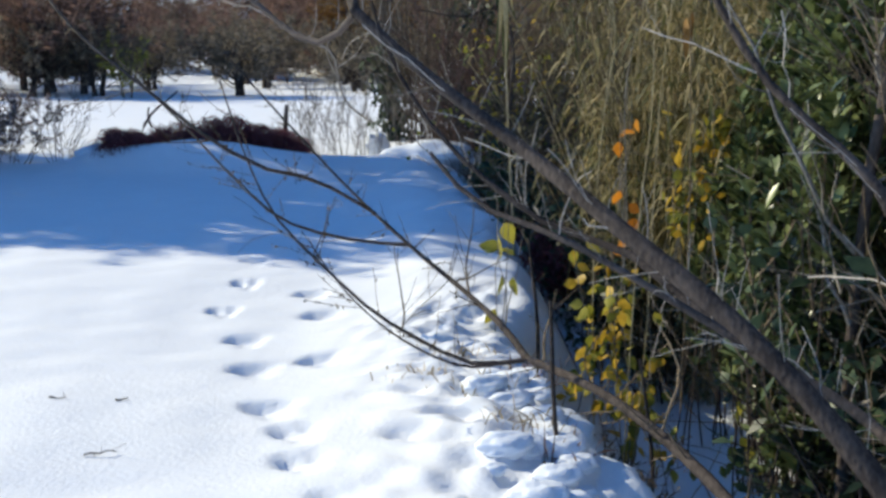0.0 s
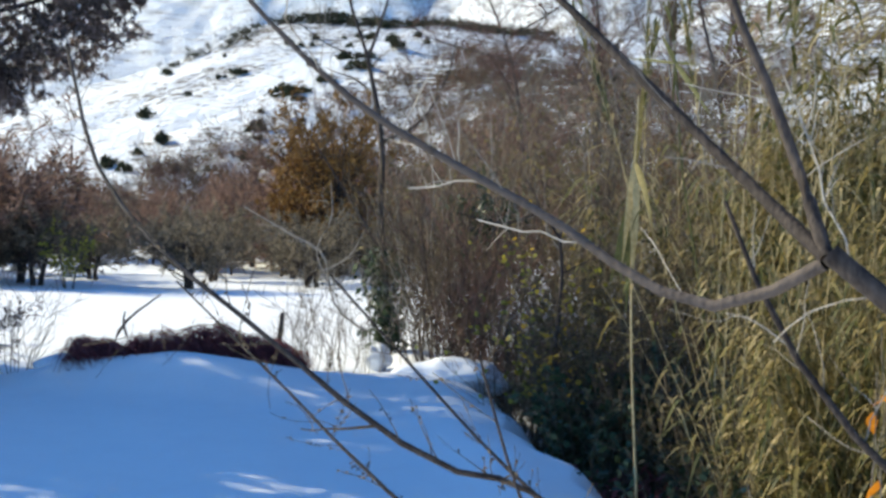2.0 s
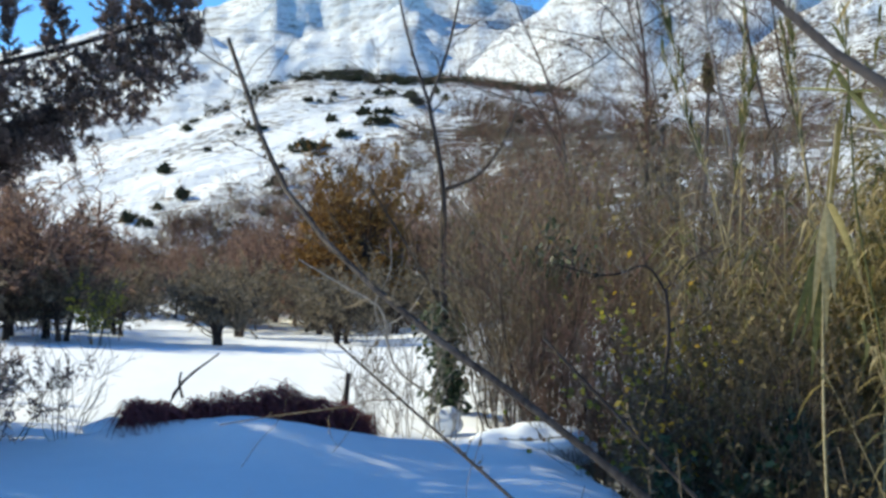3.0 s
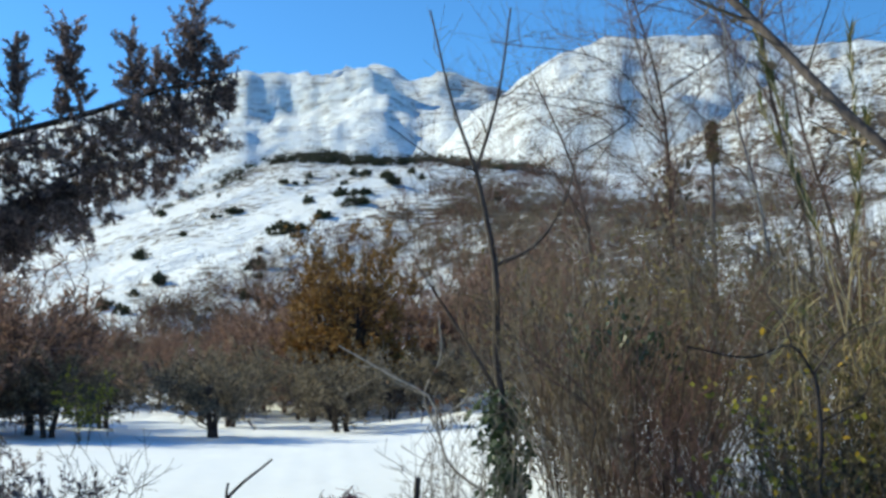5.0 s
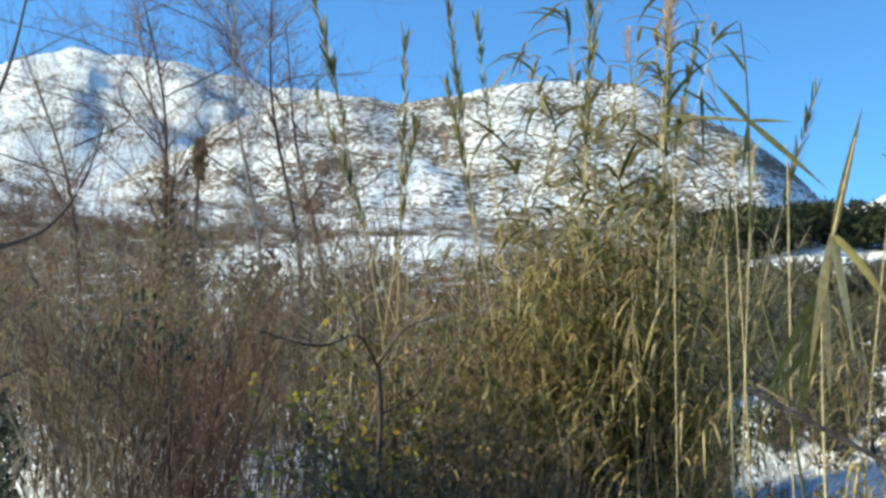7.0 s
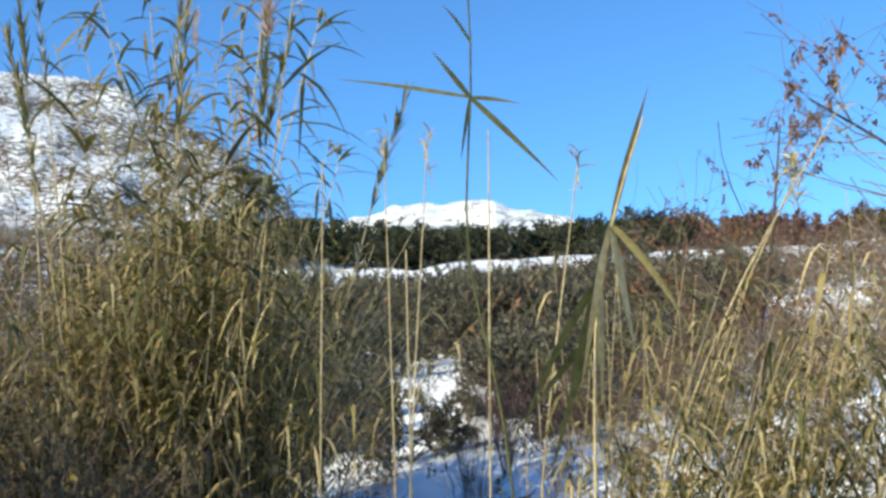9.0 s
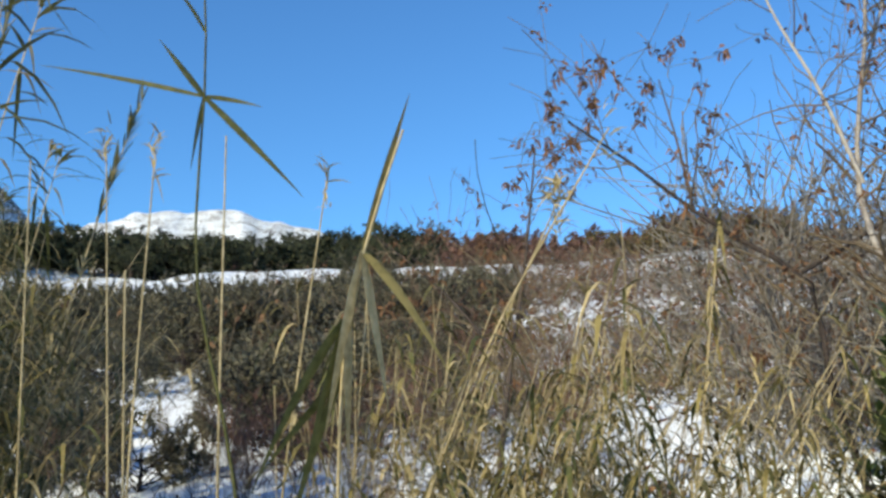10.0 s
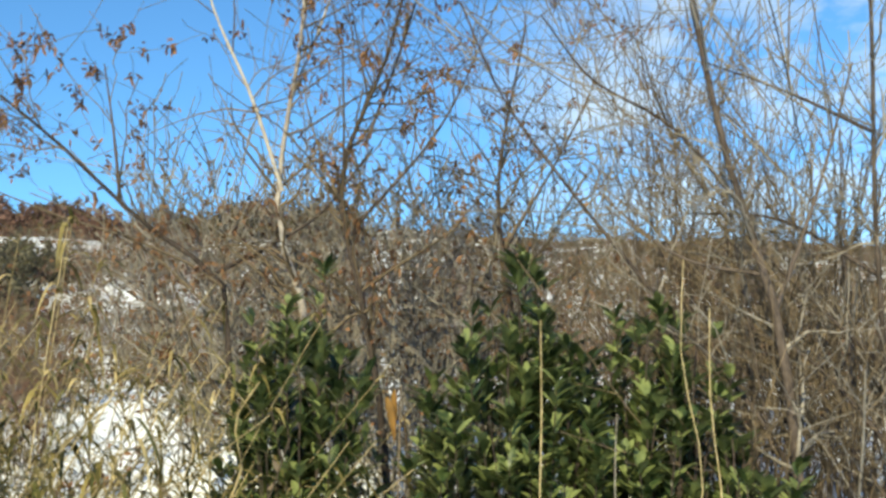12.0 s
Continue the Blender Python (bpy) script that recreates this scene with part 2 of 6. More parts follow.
# ---- mesh tools ----
class Builder:
    """Collects tubes, blades and leaves, and makes one mesh of them."""

    def __init__(self):
        self.v, self.f, self.m, self.count = [], [], [], 0

    def grid(self, pts, closed, mat=0):
        """Rows of points (count, rows, columns, 3) joined into strips of quads."""
        k, n, s, _ = pts.shape
        idx = np.arange(k * n * s).reshape(k, n, s) + self.count
        nxt = np.roll(idx, -1, 2) if closed else idx[:, :, 1:]
        cur = idx if closed else idx[:, :, :-1]
        q = np.stack([cur[:, :-1], nxt[:, :-1], nxt[:, 1:], cur[:, 1:]], -1).reshape(-1, 4)
        self.v.append(pts.reshape(-1, 3))
        self.f.append(q)
        self.m.append(np.full(len(q), mat))
        self.count += k * n * s

    def tubes(self, p, r, sides=4, mat=0):
        p, r = np.asarray(p, float), np.asarray(r, float)
        if p.ndim == 2:
            p, r = p[None], r[None]
        t = np.gradient(p, axis=1)
        t /= np.linalg.norm(t, axis=2, keepdims=True) + 1e-9
        ref = np.where(np.abs(t[..., 2:3]) > 0.9, np.array([1.0, 0, 0]), np.array([0, 0, 1.0]))
        a = np.cross(t, ref)
        a /= np.linalg.norm(a, axis=2, keepdims=True) + 1e-9
        b = np.cross(t, a)
        ang = np.arange(sides) * 2 * math.pi / sides
        ring = a[:, :, None] * np.cos(ang)[:, None] + b[:, :, None] * np.sin(ang)[:, None]
        self.grid(p[:, :, None] + ring * r[:, :, None, None], True, mat)

    def blades(self, base, way, length, width, droop, seg=3, mat=0, profile=None, side=None, fold=0.0):
        """Leaves: strips from base along way, bending down by droop."""
        k = len(base)
        way = way / (np.linalg.norm(way, axis=1, keepdims=True) + 1e-9)
        u = np.linspace(0, 1, seg + 1)
        length, width, droop = (np.broadcast_to(q, (k,)) for q in (length, width, droop))
        mid = base[:, None] + way[:, None] * (u[:, None] * length[:, None, None])
        mid[..., 2] -= droop[:, None] * length[:, None] * u ** 2
        w = np.interp(u, np.linspace(0, 1, len(profile)), profile) if profile is not None else np.interp(u, [0, 0.3, 1], [0.6, 1, 0.05])
        if side is None:
            side = np.cross(way, np.random.normal(size=(k, 3)))
        side = side / (np.linalg.norm(side, axis=1, keepdims=True) + 1e-9)
        off = side[:, None] * (w * width[:, None] * 0.5)[..., None]
        if fold:
            up = np.cross(side, way)[:, None] * (w * width[:, None] * fold)[..., None]
            self.grid(np.stack([mid - off + up, mid, mid + off + up], 2), False, mat)
        else:
            self.grid(np.stack([mid - off, mid + off], 2), False, mat)

    def mesh(self, name, mats, smooth=True):
        me = bpy.data.meshes.new(name)
        v, f, mi = np.concatenate(self.v), np.concatenate(self.f), np.concatenate(self.m)
        me.vertices.add(len(v))
        me.vertices.foreach_set("co", v.astype(np.float32).ravel())
        me.loops.add(f.size)
        me.loops.foreach_set("vertex_index", f.astype(np.int32).ravel())
        me.polygons.add(len(f))
        me.polygons.foreach_set("loop_start", np.arange(0, f.size, 4, dtype=np.int32))
        me.polygons.foreach_set("material_index", mi.astype(np.int32))
        me.polygons.foreach_set("use_smooth", np.full(len(f), smooth))
        for q in mats if isinstance(mats, (list, tuple)) else [mats]:
            me.materials.append(q)
        me.update(calc_edges=True)
        return me


def part(name, builder, mats, parent=None, label="", kind=""):
    ob = new(name, builder.mesh(name, mats))
    ob.parent = parent
    return tagged(ob, label, kind=kind)


def thing(name, place, label, category, group="", turn=0.0):
    ob = new(name)
    ob.empty_display_size = 0.1
    ob.matrix_world = pose(*place, 0, 0, turn)
    return tagged(ob, label, category, group)


def smooth_line(pts, n):
    """A rounded line of n points through a few given ones."""
    p = np.asarray(pts, float)
    d = np.r_[0, np.cumsum(np.linalg.norm(np.diff(p, axis=0), axis=1))]
    s = np.linspace(0, d[-1], n)
    m = np.gradient(p, d, axis=0)
    i = np.clip(np.searchsorted(d, s, side="right") - 1, 0, len(d) - 2)
    h = (d[i + 1] - d[i])[:, None]
    u = ((s - d[i])[:, None]) / h
    return ((2 * u**3 - 3 * u**2 + 1) * p[i] + (u**3 - 2 * u**2 + u) * h * m[i] + (3 * u**2 - 2 * u**3) * p[i + 1] + (u**3 - u**2) * h * m[i + 1])


def sprout(rng, p, r, count, length, spread=0.8, rise=0.2, n=5, lo=0.25, hi=1.0, wander=0.12, thin=0.55, tip=0.25):
    """Side shoots from the lines p (k, n, 3) with radii r: new lines and radii."""
    k, m, _ = p.shape
    i = rng.integers(0, k, count)
    s = rng.uniform(lo, hi, count) * (m - 1)
    j = np.minimum(s.astype(int), m - 2)
    u = (s - j)[:, None]
    base = p[i, j] * (1 - u) + p[i, j + 1] * u
    rad = (r[i, j] * (1 - u[:, 0]) + r[i, j + 1] * u[:, 0]) * thin
    t = p[i, j + 1] - p[i, j]
    t /= np.linalg.norm(t, axis=1, keepdims=True) + 1e-9
    q = rng.normal(size=(count, 3))
    q -= (q * t).sum(1, keepdims=True) * t
    q /= np.linalg.norm(q, axis=1, keepdims=True) + 1e-9
    way = t * (1 - 0.5 * spread) + q * spread + np.array([0, 0, rise])
    way /= np.linalg.norm(way, axis=1, keepdims=True)
    ln = length * rng.uniform(0.55, 1.25, count)
    step = np.repeat((way * ln[:, None] / (n - 1))[:, None], n - 1, 1)
    step = step + np.cumsum(rng.normal(size=(count, n - 1, 3)) * wander * ln[:, None, None] / (n - 1), 1)
    step[:, :, 2] += np.linspace(0, rise * 0.5, n - 1) * ln[:, None] / (n - 1)
    line = np.concatenate([base[:, None], base[:, None] + np.cumsum(step, 1)], 1)
    return line, rad[:, None] * np.linspace(1, tip, n)


def along(rng, p, count, lo=0.1):
    """Random places on lines p, and their directions."""
    k, m, _ = p.shape
    i, s = rng.integers(0, k, count), rng.uniform(lo, 1, count) * (m - 1)
    j = np.minimum(s.astype(int), m - 2)
    u = (s - j)[:, None]
    t = p[i, j + 1] - p[i, j]
    return p[i, j] * (1 - u) + p[i, j + 1] * u, t / (np.linalg.norm(t, axis=1, keepdims=True) + 1e-9)


# ---- the ground: one sheet from the path to the mountains ----
GROUND_AZ = [-180, -60, -25, -18, -15, -11, -7, -3, 3, 8, 12, 30, 45, 55, 75, 95, 120, 150, 180]
GROUND_R = [8.7, 14, 24, 42, 65, 100, 160, 260]
GROUND_Z = [
    [0, 0, 0, 0, 0, 0, 0, 0, 0, 0.0, 0.0, 0.0, 0.1, 0.4, 1.15, 1.3, 1.1, 0, 0],
    [0, 0, 0, 0, 0, 0, 0, 0, 0, 0.0, 0.0, 0.0, 0.3, 0.9, 1.95, 2.2, 1.9, 0, 0],
    [0, 0, 0, 0, 0, 0, 0, 0, 0, 0.2, 0.5, 0.6, 1.0, 2.0, 2.6, 2.8, 2.2, 0.3, 0],
    [0, 0, 0, 0, 0, 0, 0, 0, 0.1, 0.4, 1.6, 3.2, 3.8, 4.6, 5.4, 5.7, 4, 1, 0],
    [0, 0, 0, 0, 0, 0, 0, 0, 0.4, 2.2, 5, 8.5, 9, 9, 9.8, 10, 7, 2, 0],
    [3, 3, 3, 3, 3.5, 4, 5, 7, 9, 13, 15, 18, 16, 15, 16.5, 17, 12, 6, 3],
    [12, 12, 12, 13, 15, 20, 24, 28, 30, 29, 28, 28, 26, 26, 27, 28, 24, 14, 12],
    [20, 20, 22, 30, 35.5, 46.5, 55, 58.5, 59, 56, 54, 53, 50, 33, 31, 31, 26, 20, 20],
]
RIDGES = [  # distance, inner and outer width, azimuths, elevations in degrees
    (420, 170, 160, [-180, 4, 12, 17, 21, 24, 27, 31, 34.5, 38, 41.3, 43.2, 45, 46.8, 48.8, 50.5, 52, 54, 60, 180], [1, 3, 9, 13, 15.3, 16.7, 17.0, 17.0, 17.6, 17.9, 18.0, 17.6, 16.9, 16.1, 15.0, 13.7, 12.2, 10.3, 5, 2]),
    (900, 520, 400, [-180, 0, 4.7, 6, 7.9, 10.4, 12.4, 13.6, 15.5, 18.6, 21, 24.6, 28.4, 34, 50, 180], [1, 8, 13.6, 15.0, 16.4, 18.1, 18.8, 19.0, 18.4, 18.4, 18.0, 17.3, 16.8, 15, 5, 1]),
    (2200, 1350, 900, [-180, -40, -25, -14, -8.4, -6.5, -4, -1.3, 1.1, 2.8, 4.3, 7.3, 12, 20, 50, 180], [2, 6, 11, 14.5, 16.0, 16.5, 16.4, 17.1, 17.4, 16.5, 17.1, 16.6, 13, 8, 2, 2]),
    (1900, 700, 900, [-180, 40, 50, 55.2, 57.6, 59.5, 62, 65.9, 68.3, 72, 80, 180], [1, 3, 8.5, 11.2, 12.2, 12.3, 12.6, 11.8, 10.9, 8.5, 5, 1]),
]
SPURS = [  # azimuth, distance and elevation down the buttresses of the far massif
    [(1.2, 2190, 17.3), (-1.1, 2120, 17.05), (-3.3, 1960, 16.2), (-5.6, 1780, 14.4), (-7.8, 1620, 12.9)],
    [(4.2, 2190, 17.1), (2.8, 1990, 15.8), (1.4, 1830, 14.6), (-0.4, 1680, 13.2)],
]
EYE = (-3.0, 5.0)
PRINTS = [(-1.5, 8.3), (-1.46, 7.5), (-1.38, 6.72), (-1.19, 6.02), (-1.02, 5.41), (-0.77, 4.73), (-0.69, 4.38), (-0.55, 4.0), (-0.11, 4.18), (-0.02, 4.4), (-0.74, 6.6), (-0.68, 5.55), (-0.40, 3.55), (-0.3, 3.2), (-0.95, 7.2)]


def lumps(x, y, scale, seed, octaves=4):
    """Smooth random relief from sums of turned waves."""
    g = np.random.default_rng(seed)
    out, amp = np.zeros_like(x), 1.0
    for o in range(octaves):
        for _ in range(5):
            a, ph = g.uniform(0, 2 * math.pi), g.uniform(0, 2 * math.pi)
            w = 2 * math.pi / scale * (2**o) * g.uniform(0.7, 1.4)
            out = out + amp * np.sin((x * math.cos(a) + y * math.sin(a)) * w + ph) / 5**0.5
        amp *= 0.5
    return out


def step01(a, b, x):
    u = np.clip((x - a) / (b - a), 0, 1)
    return u * u * (3 - 2 * u)


LINES = {}


def rounded(az, nodes, values, soft):
    """Values over azimuth, with the corners of the line rounded off by soft degrees."""
    key = (id(values), soft)
    if key in LINES:
        return np.interp(az, *LINES[key])
    fine = np.arange(-200, 200.01, 0.1)
    line = np.interp((fine + 180) % 360 - 180, nodes, values)
    k = np.exp(-0.5 * (np.arange(-4 * soft, 4 * soft + 0.01, 0.1) / soft) ** 2)
    line = np.convolve(np.pad(line, len(k) // 2, mode="edge"), k / k.sum(), "valid")[: len(fine)]
    LINES[key] = (fine, line)
    return np.interp(az, fine, line)


def height(x, y):
    x, y = np.asarray(x, float), np.asarray(y, float)
    dx, dy = x - EYE[0], y - EYE[1]
    r, az = np.hypot(dx, dy), np.degrees(np.arctan2(dx, dy))
    rows = [np.zeros_like(r)] + [rounded(az, GROUND_AZ, q, 3.0) for q in GROUND_Z]
    knots = [4.0] + GROUND_R
    z = np.array(rows[-1])
    for i in range(len(knots) - 2, -1, -1):
        u = np.clip((r - knots[i]) / (knots[i + 1] - knots[i]), 0, 1)
        z = np.where(r < knots[i + 1], rows[i] * (1 - u) + rows[i + 1] * u, z)
    far = np.clip((r - 260) / 500, 0, 1)
    z = z * (1 - far)
    rough = step01(60, 140, r)
    z = z + lumps(x, y, 60, 3) * 0.9 * rough
    for d, inner, outer, a, e in RIDGES:
        crest = d * np.tan(np.radians(rounded(az, a, e, 0.5) + 0.10 * lumps(az, az * 0, 5.0, int(d) + 1, 4) * step01(-20, -8, az))) + 1.65
        fall = np.where(r < d, np.clip(1 - (d - r) / inner, 0, 1), np.clip(1 - (r - d) / outer, 0, 1))
        rib = 1 + 0.11 * lumps(x + 0.3 * y, y * 0.8, d * 0.24, int(d), 5) * fall * (1 - fall) * 4 * 0.6
        if d > 400:
            turn = 0.5 if d < 1500 else -0.6
            u, v = x * math.cos(turn) + y * math.sin(turn), (y * math.cos(turn) - x * math.sin(turn)) * 0.45
            craggy = sum(w * (0.55 - np.abs(lumps(u, v, d * s, int(d) + k, 2))) for k, (s, w) in enumerate(((0.30, 1.0), (0.12, 0.5), (0.05, 0.16))))
            rib = rib + (0.05 if d > 2000 else 0.17 if d > 1500 else 0.11 * step01(4, 10, az)) * step01(0.3, 0.8, fall) * craggy * np.clip(fall * (1 - fall) * 4, 0, 1) ** 0.7
        z = np.maximum(z, crest * fall ** (0.66 if d > 2000 else 1.15) * (np.clip(rib - 0.05, 0.8, 1.02) if d > 2000 else np.clip(rib, 0.8, 1.15)))
    for spur in SPURS:
        q = [(EYE[0] + d * math.sin(radians(a)), EYE[1] + d * math.cos(radians(a)), 1.65 + d * math.tan(radians(e))) for a, d, e in spur]
        jag = 9 * lumps(x, y, 90, 31, 3)
        for (x0, y0, z0), (x1, y1, z1) in zip(q, q[1:]):
            u = np.clip(((x - x0) * (x1 - x0) + (y - y0) * (y1 - y0)) / ((x1 - x0) ** 2 + (y1 - y0) ** 2), 0, 1)
            off = np.hypot(x - x0 - u * (x1 - x0), y - y0 - u * (y1 - y0))
            z = np.maximum(z, z0 + u * (z1 - z0) - off * 0.8 + jag * np.clip(off / 60, 0, 1))
    # ditch beside the path and the bank that drops to it
    edge = np.interp(y, [0, 4, 9, 14, 20], [0.42, 0.42, 0.42, 0.12, -0.2]) + 0.08 * np.sin(y * 1.9) + 0.05 * np.sin(y * 4.7 + 1)
    wide = np.clip(1 - np.abs(y - 6) / 16, 0, 1)
    ditch = step01(0, 0.9, x - edge) * (1 - step01(2.6, 4.6, x - edge)) * step01(0, 0.4, wide)
    z = z - (1.0 + 0.35 * (1 - step01(8, 11, y))) * ditch
    # soft swells of the snow, heaped along the bank and at the far end of the path
    near = 1 - step01(30, 70, r)
    z = z + near * (0.014 * lumps(x, y, 5.0, 7, 3) + 0.005 * lumps(x, y, 0.9, 9, 2))
    z = z + 0.10 * np.exp(-((x - edge + 0.5) / 0.45) ** 2) * step01(0, 0.3, wide) * near
    z = z + 0.42 * np.exp(-((x + 3.5) / 1.5) ** 2 - ((y - 15.2 + 0.12 * (x + 3.5)) / 0.8) ** 2) + 0.14 * np.exp(-((x + 1.2) / 1.6) ** 2 - ((y - 15.6) / 0.7) ** 2)
    z = z + 0.16 * np.exp(-((x + 4.9) / 0.6) ** 2 - ((y - 15.5) / 0.5) ** 2)
    bank = np.exp(-(((x - edge + 0.25) / 0.4) ** 2)) * step01(2.5, 3.2, y) * (1 - step01(6.0, 8.0, y))
    z = z + 0.024 * bank * lumps(x, y, 0.3, 21, 3)
    for i, (px, py) in enumerate(PRINTS):
        for ox, oy, deep in ((-0.04, 0.02, 0.065), (0.06, 0.05, 0.04), (0.05, -0.09, 0.03)):
            d2 = ((x - px - ox - 0.05 * math.sin(i * 2.3)) / (0.062 + 0.012 * math.sin(i * 5.1))) ** 2 + ((y - py - oy) / 0.06) ** 2
            z = z - deep * np.exp(-d2**1.3)
    return z


def build_ground():
    az = np.concatenate([np.arange(-180, -28, 1.5), np.arange(-28, 122, 0.22), np.arange(122, 180, 1.5)])
    r = [0.0]
    while r[-1] < 4600:
        r.append(r[-1] + max(0.05, 0.024 * r[-1] if r[-1] < 260 else 0.02 * r[-1]))
    r = np.array(r[1:])
    cx, cy = -1.2, 5.0
    a = np.radians(az)
    x, y = cx + r[:, None] * np.sin(a), cy + r[:, None] * np.cos(a)
    z = height(x, y)
    b = Builder()
    b.grid(np.stack([x, y, z], -1)[None], True)
    # close the middle
    me = b.mesh("ground", SNOW)
    bm = bmesh.new()
    bm.from_mesh(me)
    bm.verts.ensure_lookup_table()
    bm.faces.new([bm.verts[i] for i in range(len(az))][::-1])
    bm.to_mesh(me)
    bm.free()
    dx, dy = x - EYE[0], y - EYE[1]
    rr, aa = np.hypot(dx, dy), np.degrees(np.arctan2(dx, dy))
    # cover: how much scrub or rock shows through the snow (red), and at which grain (green)
    cover = np.interp(rr, [0, 5, 60, 150, 260, 420, 900, 2000], [0, 0, 0.2, 0.45, 0.47, 0.56, 0.44, 0.49])
    east = step01(18, 32, aa) * (1 - step01(130, 150, aa))
    cover = cover + east * np.interp(rr, [0, 7, 12, 40, 110, 300, 420, 600, 900], [0, 0, 0.22, 0.27, 0.22, 0.06, 0.02, 0.0, 0.0])
    hollow = np.exp(-(((aa - 49) / 7) ** 2)) * step01(6, 10, rr) * (1 - step01(45, 70, rr))
    cover = cover - 0.32 * hollow
    # bright snow left open between the wood and the bushes
    cover = cover - 0.30 * step01(47, 51, aa) * (1 - step01(76, 82, aa)) * step01(82, 96, rr) * (1 - step01(138, 150, rr))
    cover = cover - 0.27 * np.exp(-(((aa - 31) / 4.5) ** 2)) * step01(86, 96, rr) * (1 - step01(118, 135, rr))
    cover = np.clip(cover + 0.32 * step01(2, 10, aa) * (1 - step01(40, 70, aa)) * step01(12, 30, rr) * (1 - step01(120, 220, rr)) * (1 - 0.65 * step01(15, 25, aa)), 0, 1)
    ditch = step01(0.6, 1.4, x) * (1 - step01(4.0, 5.5, x)) * step01(2, 4, y) * (1 - step01(16, 20, y))
    cover = np.clip(cover + 0.35 * ditch * step01(7.5, 9.5, y), 0, 1)
    grain = step01(15, 90, rr)
    col = me.color_attributes.new("cover", "FLOAT_COLOR", "POINT")
    data = np.stack([cover, grain, cover * 0, cover * 0 + 1], -1).reshape(-1, 4)
    col.data.foreach_set("color", data.astype(np.float32).ravel())
    ob = new("ground", me)
    return tagged(ob, "snow-covered ground with a trodden path, scrubby slopes and mountains", "snowy ground", kind="structure")


ground = build_ground()


def hz(x, y):
    return float(height(np.array([x]), np.array([y]))[0])


# ---- growing things ----
def lines_from(rng, base, tips, n=6, wander=0.08):
    """Wavering stems from base points to tip points."""
    u = np.linspace(0, 1, n)[None, :, None]
    p = base[:, None] * (1 - u) + tips[:, None] * u
    ln = np.linalg.norm(tips - base, axis=1)[:, None, None]
    w = np.cumsum(rng.normal(size=p.shape), 1) * wander * ln / n
    return p + (w - w[:, :1] - u * (w[:, -1:] - w[:, :1]))


def leaf_tufts(rng, b, p, count, length, width, droop=0.2, mat=0, lo=0.2, seg=2, outward=0.6, up=0.3, profile=(0.15, 0.9, 1.0, 0.05)):
    """Leaves set at random along the shoots p."""
    at, t = along(rng, p, count, lo)
    way = rng.normal(size=(count, 3)) * outward + t * 0.5 + np.array([0, 0, up])
    b.blades(at, way, length * rng.uniform(0.6, 1.3, count), width * rng.uniform(0.7, 1.2, count), droop * rng.uniform(0.3, 1.5, count), seg, mat, profile)


def stem_part(name, rng, pts, r0, r1, mat, parent, n=16, sides=8, knots=0.0):
    p = smooth_line(pts, n)
    r = np.linspace(r0, r1, n) * (1 + knots * rng.uniform(-1, 1, n))
    b = Builder()
    b.tubes(p, r, sides)
    part(name, b, mat, parent)
    return p[None], r[None]


def bare_tree(name, label, base, stems, twig_mat, bark, rng, twigs=60, twig_len=0.5, category="tree", side_shoots=0, shoot_len=0.8, buds=0, rise=0.25, twig_r=1.0):
    """A leafless tree from a few stems (points, first and last radius); each stem is a part, twigs are one more."""
    root = thing(name, (0, 0, 0), label, category)
    tw = Builder()
    for i, (pts, r0, r1) in enumerate(stems):
        p, r = stem_part("trunk" if i == 0 else "branch", rng, pts, r0, r1, bark, root, knots=0.07)
        ln = float(np.linalg.norm(np.diff(p[0], axis=0), axis=1).sum())
        if side_shoots:
            p1, r1s = sprout(rng, p, r, max(2, int(side_shoots * ln)), shoot_len, 0.8, rise, 6, 0.2, 1.0, 0.24)
            r1s = np.clip(r1s, 0.0022 * twig_r, 0.006 * twig_r)
            tw.tubes(p1, r1s, 4)
            p2, r2 = sprout(rng, p1, r1s, len(p1) * 4, shoot_len * 0.45, 0.85, rise, 5, 0.2, 1.0, 0.24)
            tw.tubes(p2, np.maximum(r2, 0.0014 * twig_r), 3)
        p3, r3 = sprout(rng, p, r * 0.5, max(2, int(twigs * ln)), twig_len, 0.9, rise, 5, 0.15)
        tw.tubes(p3, np.clip(r3, 0.0014 * twig_r, 0.004 * twig_r), 3)
        if buds:
            at, t = along(rng, p3, int(buds * ln))
            tw.blades(at, rng.normal(size=at.shape), 0.018, 0.012, 0.0, 2)
    part("brushwood", tw, twig_mat, root, kind="stuff")
    return root


rng = np.random.default_rng(11)

